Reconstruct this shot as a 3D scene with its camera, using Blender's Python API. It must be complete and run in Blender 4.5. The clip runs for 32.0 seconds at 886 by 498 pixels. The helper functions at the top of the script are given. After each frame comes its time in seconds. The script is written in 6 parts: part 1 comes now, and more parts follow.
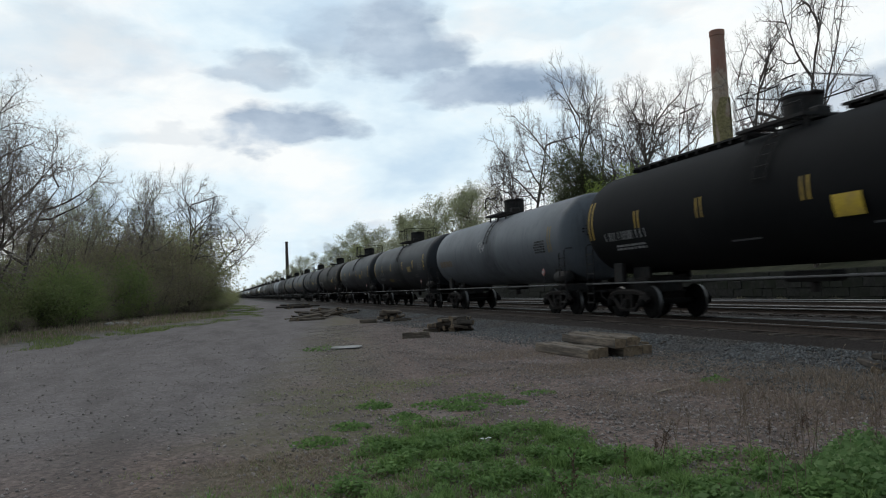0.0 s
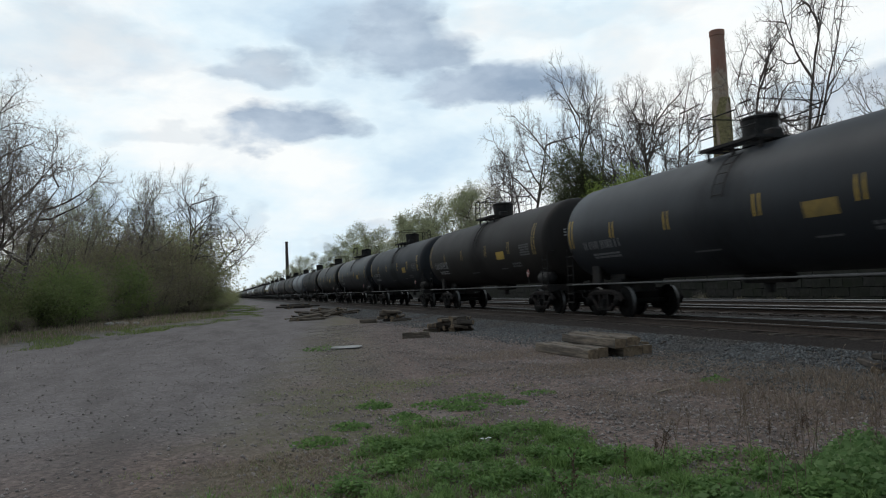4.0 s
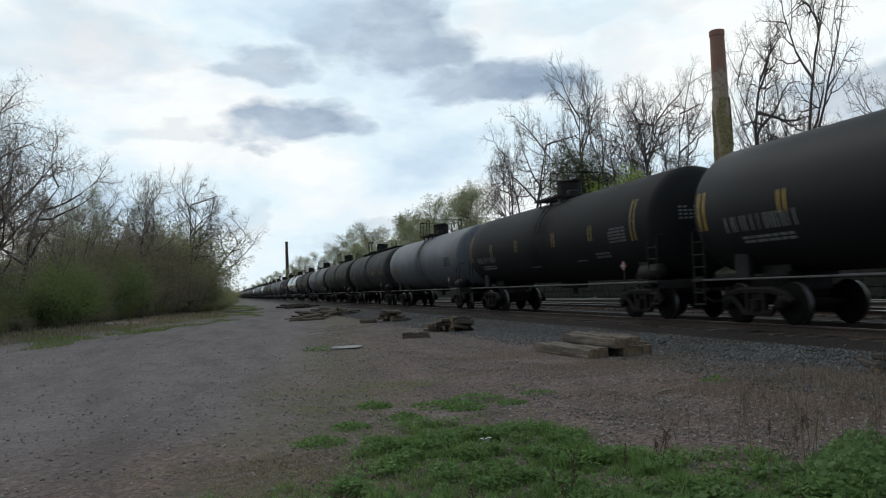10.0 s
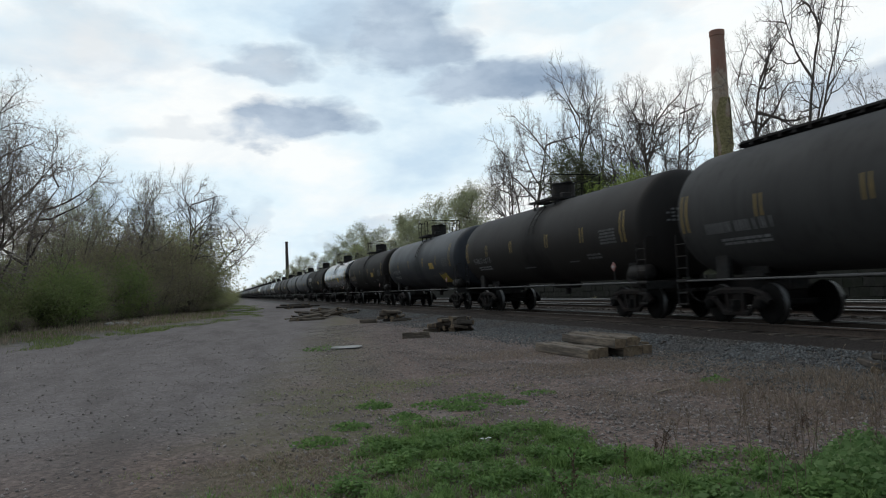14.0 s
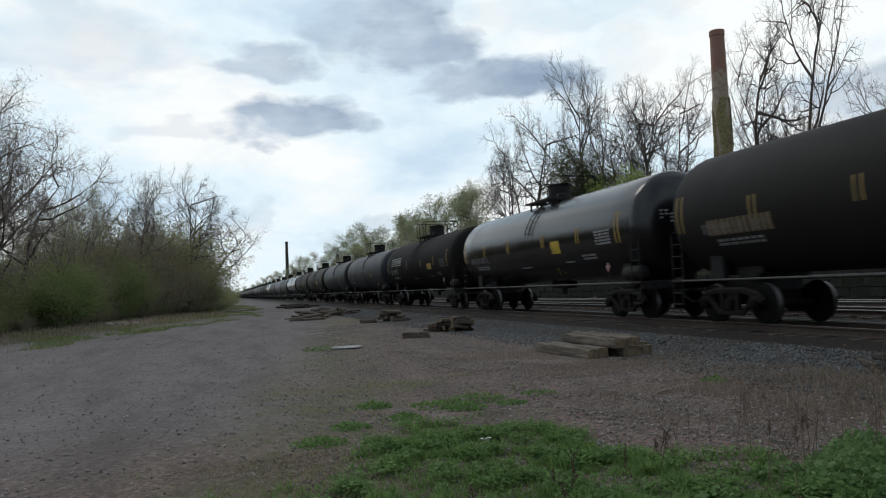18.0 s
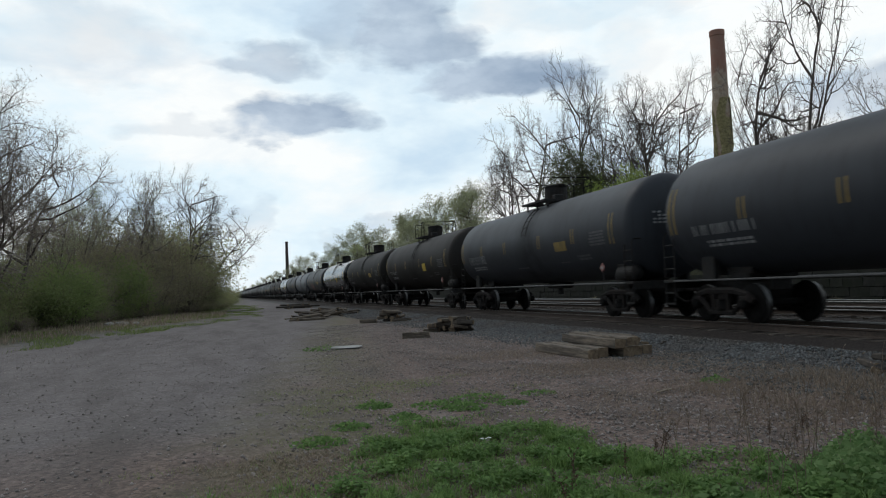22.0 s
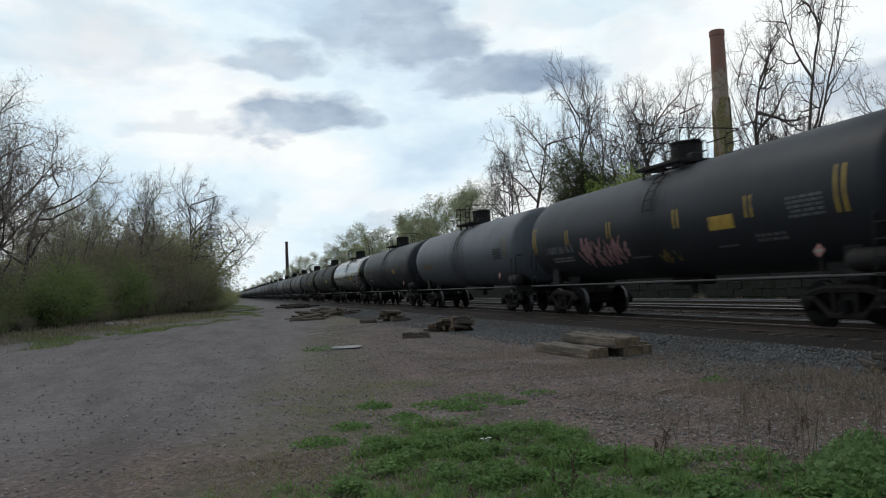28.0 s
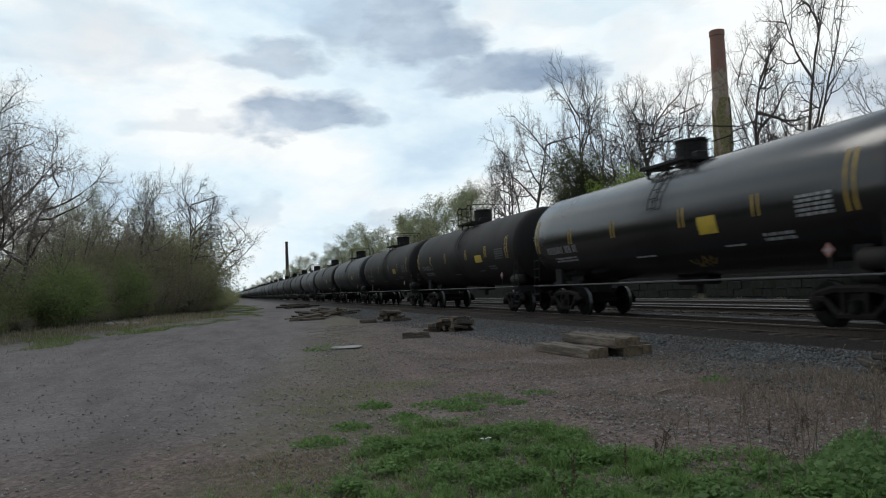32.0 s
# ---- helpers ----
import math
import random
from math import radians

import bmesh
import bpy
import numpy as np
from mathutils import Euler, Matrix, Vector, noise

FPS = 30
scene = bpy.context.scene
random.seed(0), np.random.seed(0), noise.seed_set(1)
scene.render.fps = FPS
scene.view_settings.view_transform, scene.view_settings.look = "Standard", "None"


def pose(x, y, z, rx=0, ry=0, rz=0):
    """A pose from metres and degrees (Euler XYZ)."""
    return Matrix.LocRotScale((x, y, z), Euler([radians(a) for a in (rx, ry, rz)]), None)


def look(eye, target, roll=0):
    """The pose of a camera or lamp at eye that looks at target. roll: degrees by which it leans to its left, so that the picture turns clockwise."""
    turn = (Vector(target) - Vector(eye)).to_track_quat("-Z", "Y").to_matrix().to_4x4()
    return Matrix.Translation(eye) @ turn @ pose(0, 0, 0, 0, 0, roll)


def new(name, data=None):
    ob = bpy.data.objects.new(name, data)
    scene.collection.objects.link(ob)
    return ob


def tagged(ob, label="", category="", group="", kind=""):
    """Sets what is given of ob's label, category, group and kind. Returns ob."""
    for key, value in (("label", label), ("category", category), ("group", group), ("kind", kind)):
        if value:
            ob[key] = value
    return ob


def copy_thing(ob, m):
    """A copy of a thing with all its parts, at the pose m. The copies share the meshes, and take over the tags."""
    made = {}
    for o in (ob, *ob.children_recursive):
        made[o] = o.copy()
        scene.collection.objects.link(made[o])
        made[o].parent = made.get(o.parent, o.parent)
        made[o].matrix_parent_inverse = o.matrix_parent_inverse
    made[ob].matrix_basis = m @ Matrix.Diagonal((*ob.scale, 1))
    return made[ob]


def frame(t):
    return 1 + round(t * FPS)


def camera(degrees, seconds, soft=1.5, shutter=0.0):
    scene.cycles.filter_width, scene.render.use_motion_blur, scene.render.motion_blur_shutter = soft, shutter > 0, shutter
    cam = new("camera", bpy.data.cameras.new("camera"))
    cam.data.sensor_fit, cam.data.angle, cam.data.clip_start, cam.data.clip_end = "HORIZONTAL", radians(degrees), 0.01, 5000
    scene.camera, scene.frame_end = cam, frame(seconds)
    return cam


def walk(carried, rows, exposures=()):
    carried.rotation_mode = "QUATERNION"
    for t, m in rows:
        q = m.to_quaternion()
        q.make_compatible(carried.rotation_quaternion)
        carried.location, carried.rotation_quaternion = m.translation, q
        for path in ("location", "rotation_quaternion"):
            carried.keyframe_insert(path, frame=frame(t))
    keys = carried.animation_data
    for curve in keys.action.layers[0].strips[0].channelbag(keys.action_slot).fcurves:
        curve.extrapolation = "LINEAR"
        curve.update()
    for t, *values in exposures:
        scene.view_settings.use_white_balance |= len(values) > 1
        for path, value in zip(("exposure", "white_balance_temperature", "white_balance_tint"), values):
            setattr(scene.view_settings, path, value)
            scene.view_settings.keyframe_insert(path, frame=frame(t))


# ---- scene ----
cam = camera(61.0, 32.0, soft=1.1, shutter=0.3)
EYE = (0.0, 0.0, 1.56)
YAW, PITCH, ROLL = radians(16.32), radians(2.955), -2.4
AIM = (math.sin(YAW) * math.cos(PITCH), math.cos(YAW) * math.cos(PITCH), EYE[2] + math.sin(PITCH))
VIEW = look(EYE, AIM, ROLL)
walk(cam, [(0.0, VIEW), (32.0, VIEW)], exposures=[(0.0, 0.0), (32.0, 0.0)])

# ---- light: a bright overcast sky, thin sun behind the clouds ----
SUN_EL, SUN_AZ = radians(52), radians(-25)      # azimuth from the track's far end, clockwise


def make_world():
    w = bpy.data.worlds.new("overcast_sky")
    scene.world = w
    w.use_nodes = True
    nt = w.node_tree
    nt.nodes.clear()
    out = nt.nodes.new("ShaderNodeOutputWorld")
    bg = nt.nodes.new("ShaderNodeBackground")
    sky = nt.nodes.new("ShaderNodeTexSky")
    sky.sky_type = "NISHITA"
    sky.sun_disc = False
    sky.sun_elevation, sky.sun_rotation = SUN_EL, SUN_AZ
    mul = nt.nodes.new("ShaderNodeMix")
    mul.data_type, mul.blend_type = "RGBA", "MULTIPLY"
    mul.inputs[0].default_value = 1.0
    mul.inputs[7].default_value = (0.1, 0.1, 0.1, 1)
    nt.links.new(sky.outputs[0], mul.inputs[6])
    co = nt.nodes.new("ShaderNodeTexCoord")
    nz = nt.nodes.new("ShaderNodeTexNoise")
    nz.inputs["Scale"].default_value, nz.inputs["Detail"].default_value = 3.0, 6.0
    nt.links.new(co.outputs["Generated"], nz.inputs["Vector"])
    rp = nt.nodes.new("ShaderNodeValToRGB")
    rp.color_ramp.elements[0].position, rp.color_ramp.elements[0].color = 0.35, (0.36, 0.43, 0.52, 1)
    rp.color_ramp.elements[1].position, rp.color_ramp.elements[1].color = 0.6, (0.76, 0.90, 1.0, 1)
    nt.links.new(nz.outputs["Fac"], rp.inputs[0])
    mx = nt.nodes.new("ShaderNodeMix")
    mx.data_type = "RGBA"
    mx.inputs[0].default_value = 0.85
    nt.links.new(mul.outputs[2], mx.inputs[6])
    nt.links.new(rp.outputs[0], mx.inputs[7])
    nt.links.new(mx.outputs[2], bg.inputs[0])
    bg.inputs[1].default_value = 0.75
    nt.links.new(bg.outputs[0], out.inputs[0])


make_world()
sun = new("sun", bpy.data.lights.new("sun", "SUN"))
sun.data.energy, sun.data.angle, sun.data.color = 0.7, radians(20), (1.0, 0.97, 0.92)
_d = Vector((math.sin(SUN_AZ) * math.cos(SUN_EL), math.cos(SUN_AZ) * math.cos(SUN_EL), math.sin(SUN_EL)))
sun.matrix_world = look(_d * 100, (0, 0, 0))

# ---- plan ----
RAIL_X = 12.45        # centre of the near track
RAIL_Z = 0.45         # its railhead over the ground
FAR_X = 18.0          # centre of the far track
CAR = 17.4            # a car over its couplers
N_CARS = 66


def cars_past(t):
    """How many car lengths have gone by at t seconds."""
    u = t - 16
    return 4.2225e-4 * u * u + 0.74152 * u + 10.371


def car_y(k, t):
    """The middle of car k along the track; the cars behind the tenth run a little closer together."""
    slack = 0.25 if k < 10 else max(-0.28, 0.25 - 0.13 * (k - 9))
    return CAR * (k - cars_past(t)) - 3.2 - 7.565 + slack


# ---- materials ----
def nodes_of(name):
    m = bpy.data.materials.new(name)
    m.use_nodes = True
    nt = m.node_tree
    return m, nt, nt.nodes["Principled BSDF"]


def noise_node(nt, vec, scale, detail=5.0, rough=0.6, dist=0.0):
    n = nt.nodes.new("ShaderNodeTexNoise")
    n.inputs["Scale"].default_value, n.inputs["Detail"].default_value = scale, detail
    n.inputs["Roughness"].default_value, n.inputs["Distortion"].default_value = rough, dist
    nt.links.new(vec, n.inputs["Vector"])
    return n.outputs["Fac"]


def ramp(nt, fac, stops):
    r = nt.nodes.new("ShaderNodeValToRGB")
    e = r.color_ramp.elements
    while len(e) < len(stops):
        e.new(0.5)
    for el, (p, c) in zip(e, stops):
        el.position = p
        el.color = (*c, 1) if len(c) == 3 else c
    nt.links.new(fac, r.inputs[0])
    return r.outputs[0]


def mixc(nt, fac, a, b, blend="MIX"):
    m = nt.nodes.new("ShaderNodeMix")
    m.data_type, m.blend_type = "RGBA", blend
    for sock, v in ((m.inputs[0], fac), (m.inputs[6], a), (m.inputs[7], b)):
        if isinstance(v, (int, float)):
            sock.default_value = v
        elif isinstance(v, tuple):
            sock.default_value = (*v, 1) if len(v) == 3 else v
        else:
            nt.links.new(v, sock)
    return m.outputs[2]


def mth(nt, op, a, b=None, c=None, clamp=False):
    m = nt.nodes.new("ShaderNodeMath")
    m.operation, m.use_clamp = op, clamp
    for i, v in enumerate((a, b, c)):
        if v is None:
            continue
        if isinstance(v, (int, float)):
            m.inputs[i].default_value = v
        else:
            nt.links.new(v, m.inputs[i])
    return m.outputs[0]


def object_vec(nt, scale=(1, 1, 1), shift=True):
    co = nt.nodes.new("ShaderNodeTexCoord").outputs["Object"]
    mp = nt.nodes.new("ShaderNodeMapping")
    mp.inputs["Scale"].default_value = scale
    nt.links.new(co, mp.inputs["Vector"])
    if shift:
        info = nt.nodes.new("ShaderNodeObjectInfo")
        k = mth(nt, "MULTIPLY", info.outputs["Random"], 37.0)
        cb = nt.nodes.new("ShaderNodeCombineXYZ")
        for i in range(3):
            nt.links.new(k, cb.inputs[i])
        nt.links.new(cb.outputs[0], mp.inputs["Location"])
    return mp.outputs[0]


def add_bump(nt, bsdf, fac, strength, dist):
    b = nt.nodes.new("ShaderNodeBump")
    b.inputs["Strength"].default_value, b.inputs["Distance"].default_value = strength, dist
    nt.links.new(fac, b.inputs["Height"])
    nt.links.new(b.outputs[0], bsdf.inputs["Normal"])


def mat(name, c1, c2, scale=6.0, rough=0.8, metal=0.0, bump=0.3, dist=0.01, stain=None, stain_scale=0.7, stretch=(1, 1, 1), island=0.0, spec=0.5):
    """A two-tone weathered surface: grain between c1 and c2, larger stains, fine relief."""
    m, nt, b = nodes_of(name)
    v = object_vec(nt, stretch)
    fine = noise_node(nt, v, scale, 6.0, 0.65)
    col = ramp(nt, fine, [(0.32, c1), (0.68, c2)])
    if stain:
        big = noise_node(nt, v, stain_scale, 4.0)
        col = mixc(nt, ramp(nt, big, [(0.45, (0, 0, 0)), (0.68, (1, 1, 1))]), col, stain)
    if island:
        g = nt.nodes.new("ShaderNodeNewGeometry")
        k = mth(nt, "MULTIPLY_ADD", g.outputs["Random Per Island"], island, 1.0 - island / 2)
        hs = nt.nodes.new("ShaderNodeHueSaturation")
        nt.links.new(col, hs.inputs["Color"])
        nt.links.new(k, hs.inputs["Value"])
        col = hs.outputs[0]
    nt.links.new(col, b.inputs["Base Color"])
    b.inputs["Roughness"].default_value, b.inputs["Metallic"].default_value = rough, metal
    b.inputs["Specular IOR Level"].default_value = spec
    if bump:
        add_bump(nt, b, fine, bump, dist)
    return m


def tank_paint():
    """Painted steel jacket: the colour of the object, road dust, rain streaks, scuffs."""
    m, nt, b = nodes_of("tank_paint")
    info = nt.nodes.new("ShaderNodeObjectInfo")
    v = object_vec(nt)
    streak = noise_node(nt, object_vec(nt, (2.2, 2.2, 0.16)), 2.0, 5.0)
    grain = noise_node(nt, v, 14.0, 6.0)
    cloud = noise_node(nt, v, 0.55, 5.0)
    dust = mixc(nt, mth(nt, "MULTIPLY", ramp(nt, cloud, [(0.38, (0, 0, 0)), (0.72, (1, 1, 1))]), mth(nt, "MULTIPLY_ADD", info.outputs["Alpha"], 1.5, -0.33, True)), info.outputs["Color"], mixc(nt, 0.6, info.outputs["Color"], (0.025, 0.0235, 0.0235)))
    col = mixc(nt, mth(nt, "MULTIPLY", ramp(nt, streak, [(0.5, (0, 0, 0)), (0.75, (1, 1, 1))]), 0.4), dust, (0.012, 0.011, 0.011))
    col = mixc(nt, mth(nt, "MULTIPLY", ramp(nt, grain, [(0.3, (0, 0, 0)), (0.8, (1, 1, 1))]), 0.10), col, (0.03, 0.028, 0.026))
    # spilled product runs down from the manway
    sp = nt.nodes.new("ShaderNodeSeparateXYZ")
    nt.links.new(nt.nodes.new("ShaderNodeTexCoord").outputs["Object"], sp.inputs[0])
    off = mth(nt, "ADD", sp.outputs[1], mth(nt, "MULTIPLY_ADD", streak, 1.6, -0.6))
    spill = mth(nt, "MULTIPLY_ADD", mth(nt, "ABSOLUTE", off), -1.1, 1.5, True)
    spill = mth(nt, "MULTIPLY", spill, mth(nt, "MULTIPLY_ADD", cloud, 1.6, -0.35, True))
    col = mixc(nt, mth(nt, "MULTIPLY", spill, 0.75), col, (0.008, 0.008, 0.008))
    nt.links.new(col, b.inputs["Base Color"])
    r = mth(nt, "MULTIPLY_ADD", cloud, 0.22, mth(nt, "SUBTRACT", info.outputs["Alpha"], 0.11), True)
    nt.links.new(r, b.inputs["Roughness"])
    gloss = mth(nt, "MULTIPLY_ADD", info.outputs["Alpha"], -1.15, 0.80, True)
    nt.links.new(mth(nt, "MULTIPLY", gloss, mth(nt, "MULTIPLY_ADD", spill, -0.7, 1.0)), b.inputs["Specular IOR Level"])
    add_bump(nt, b, noise_node(nt, v, 1.2, 2.0), 0.12, 0.012)
    return m


M_TANK = tank_paint()
M_STEEL = mat("grimy_black_steel", (0.008, 0.008, 0.008), (0.022, 0.020, 0.019), 9, 0.75, 0.0, 0.3, 0.004, (0.02, 0.015, 0.012), 2.0, spec=0.25)
M_TRUCK = mat("cast_steel_rust_brown", (0.0075, 0.0067, 0.0066), (0.020, 0.0172, 0.0158), 8, 0.85, 0.0, 0.4, 0.006, (0.019, 0.013, 0.011), 3.0, spec=0.18)
M_WHEEL = mat("wheel_steel", (0.006, 0.0055, 0.0055), (0.012, 0.011, 0.010), 10, 0.9, 0.0, 0.2, 0.003, spec=0.1)
M_TREAD = mat("worn_tread", (0.05, 0.049, 0.048), (0.11, 0.109, 0.107), 12, 0.42, 1.0, 0.1, 0.002)
M_RAILTOP = mat("polished_railhead", (0.17, 0.166, 0.163), (0.28, 0.273, 0.268), 20, 0.5, 0.7, 0.1, 0.002)
M_RAIL = mat("rusty_rail", (0.028, 0.019, 0.014), (0.065, 0.044, 0.033), 14, 0.85, 0.0, 0.3, 0.003)
M_GALV = mat("worn_grey_metal", (0.045, 0.045, 0.047), (0.095, 0.094, 0.095), 12, 0.55, 0.3, 0.2, 0.002)
M_YELLOW = mat("yellow_reflective_tape", (0.40, 0.275, 0.02), (0.54, 0.375, 0.035), 18, 0.5, 0.0, 0.1, 0.001, (0.35, 0.24, 0.05), 3.0)
M_TAPE = mat("worn_yellow_tape", (0.30, 0.19, 0.02), (0.42, 0.27, 0.035), 18, 0.6, 0.0, 0.1, 0.001, (0.16, 0.11, 0.03), 3.0)
M_YELLOW_DIM = mat("faded_yellow_paint", (0.15, 0.10, 0.025), (0.25, 0.165, 0.035), 12, 0.7, 0.0, 0.1, 0.001, (0.12, 0.09, 0.03), 3.0)
M_WHITE = mat("white_stencil_paint", (0.18, 0.18, 0.184), (0.30, 0.30, 0.304), 16, 0.7, 0.0, 0.1, 0.001, (0.25, 0.25, 0.24), 4.0)
M_MARK = mat("worn_white_stencil", (0.11, 0.11, 0.112), (0.2, 0.2, 0.203), 16, 0.75, 0.0, 0.1, 0.001)
M_GREYMARK = mat("faded_grey_stencil", (0.055, 0.055, 0.057), (0.11, 0.11, 0.112), 16, 0.75, 0.0, 0.1, 0.001)
M_ORANGE = mat("faded_orange_paint", (0.105, 0.078, 0.048), (0.155, 0.11, 0.065), 9, 0.75, 0.0, 0.1, 0.001, (0.13, 0.09, 0.05), 3.0)
M_PINK = mat("pink_spray_paint", (0.15, 0.075, 0.075), (0.27, 0.145, 0.145), 9, 0.75, 0.0, 0.1, 0.001)
M_TIE = mat("weathered_tie_wood", (0.055, 0.042, 0.032), (0.21, 0.168, 0.126), 5, 0.9, 0.0, 0.6, 0.01, (0.045, 0.036, 0.028), 1.6, (0.6, 5, 5))
M_TIEEND = mat("sawn_tie_end", (0.10, 0.07, 0.045), (0.27, 0.20, 0.13), 12, 0.9, 0.0, 0.5, 0.006)
M_STONE = mat("ballast_stone", (0.046, 0.048, 0.049), (0.130, 0.133, 0.134), 14, 0.85, 0.0, 0.4, 0.008, (0.082, 0.070, 0.060), 0.55, (1, 1, 1), 0.9)
M_PEBBLE = mat("dusty_gravel", (0.108, 0.09, 0.081), (0.295, 0.258, 0.238), 14, 0.9, 0.0, 0.4, 0.006, None, 1.0, (1, 1, 1), 0.8)
M_BARK = mat("grey_brown_bark", (0.055, 0.045, 0.038), (0.15, 0.122, 0.103), 7, 0.95, 0.0, 0.7, 0.02, None, 1.0, (3, 3, 0.5))
M_TWIG = mat("brown_twig", (0.06, 0.05, 0.045), (0.135, 0.112, 0.098), 3, 0.95, 0.0, 0.0)
# light-brown twig, colour lifted further to stand in for haze and sky glare
M_TWIG_PALE_HAZE = mat("pale_budding_twig", (0.145, 0.12, 0.105), (0.275, 0.23, 0.197), 3, 0.95, 0.0, 0.0)
M_PALEWOOD = mat("split_pale_wood", (0.34, 0.27, 0.20), (0.48, 0.40, 0.31), 12, 0.9, 0.0, 0.3, 0.004)
M_PLACARD = mat("faded_red_placard", (0.20, 0.07, 0.06), (0.34, 0.17, 0.15), 14, 0.6, 0.0, 0.1, 0.001)
# mossy stone, base darkened to include the shade of train and trees
M_WALL = mat("shade_dark_old_stone_wall", (0.016, 0.0155, 0.0135), (0.040, 0.039, 0.034), 5, 0.95, 0.0, 0.4, 0.02, (0.017, 0.020, 0.012), 0.5, spec=0.2)
M_TIE_DARK = mat("rotten_tie_wood", (0.03, 0.024, 0.02), (0.10, 0.08, 0.062), 5, 0.9, 0.0, 0.6, 0.01, (0.02, 0.016, 0.013), 1.6, (0.6, 5, 5))


def leaf_mat(name, c1, c2):
    m, nt, b = nodes_of(name)
    g = nt.nodes.new("ShaderNodeNewGeometry")
    col = ramp(nt, g.outputs["Random Per Island"], [(0.0, c1), (1.0, c2)])
    v = nt.nodes.new("ShaderNodeTexCoord").outputs["Object"]
    col = mixc(nt, ramp(nt, noise_node(nt, v, 0.6, 3.0), [(0.35, (0, 0, 0)), (0.7, (1, 1, 1))]), col, mixc(nt, 0.5, col, c1))
    nt.links.new(col, b.inputs["Base Color"])
    b.inputs["Roughness"].default_value = 0.7
    b.inputs["Specular IOR Level"].default_value = 0.2
    tr = nt.nodes.new("ShaderNodeBsdfTranslucent")
    nt.links.new(col, tr.inputs[0])
    mx = nt.nodes.new("ShaderNodeMixShader")
    mx.inputs[0].default_value = 0.55
    nt.links.new(b.outputs[0], mx.inputs[1])
    nt.links.new(tr.outputs[0], mx.inputs[2])
    nt.links.new(mx.outputs[0], nt.nodes["Material Output"].inputs[0])
    return m


M_LEAF = leaf_mat("spring_leaf", (0.16, 0.20, 0.06), (0.31, 0.35, 0.13))
# grey-green bud leaf, with the paleness of distance haze mixed into its colour
M_LEAF_BUD_HAZE = leaf_mat("haze_pale_bud_leaf", (0.265, 0.28, 0.17), (0.44, 0.45, 0.275))
M_LEAF_DARK = leaf_mat("dark_evergreen_leaf", (0.085, 0.098, 0.05), (0.17, 0.185, 0.10))
M_LEAF_FRESH = leaf_mat("fresh_yellow_leaf", (0.25, 0.32, 0.07), (0.42, 0.50, 0.14))
M_SHRUB = leaf_mat("shrub_leaf", (0.17, 0.21, 0.085), (0.31, 0.35, 0.155))
M_VERGE = leaf_mat("verge_blade", (0.125, 0.165, 0.052), (0.245, 0.30, 0.10))
M_BUD_PINK = leaf_mat("pinkish_bud", (0.25, 0.20, 0.165), (0.42, 0.35, 0.285))
M_SHRUB_BROWN = leaf_mat("brown_shrub_bud", (0.24, 0.215, 0.135), (0.40, 0.36, 0.225))
M_SHRUB_OLIVE = leaf_mat("olive_shrub_bud", (0.225, 0.235, 0.115), (0.385, 0.39, 0.205))
M_SHRUB_GREEN = leaf_mat("young_green_leaf", (0.16, 0.215, 0.075), (0.29, 0.35, 0.14))
M_GRASS = leaf_mat("lawn_grass", (0.112, 0.195, 0.055), (0.255, 0.375, 0.13))
M_DOCK = leaf_mat("dock_stalk", (0.12, 0.08, 0.06), (0.26, 0.185, 0.14))
M_IVY = mat("ivy_leaf", (0.27, 0.23, 0.11), (0.43, 0.36, 0.19), 2, 0.8, 0.0, 0.0, island=0.6)
M_STRAW = leaf_mat("dry_straw", (0.18, 0.138, 0.105), (0.42, 0.345, 0.27))
M_WEED = leaf_mat("weed_leaf", (0.09, 0.175, 0.045), (0.26, 0.39, 0.14))
M_BURDOCK = leaf_mat("broad_weed_leaf", (0.10, 0.19, 0.055), (0.28, 0.39, 0.17))


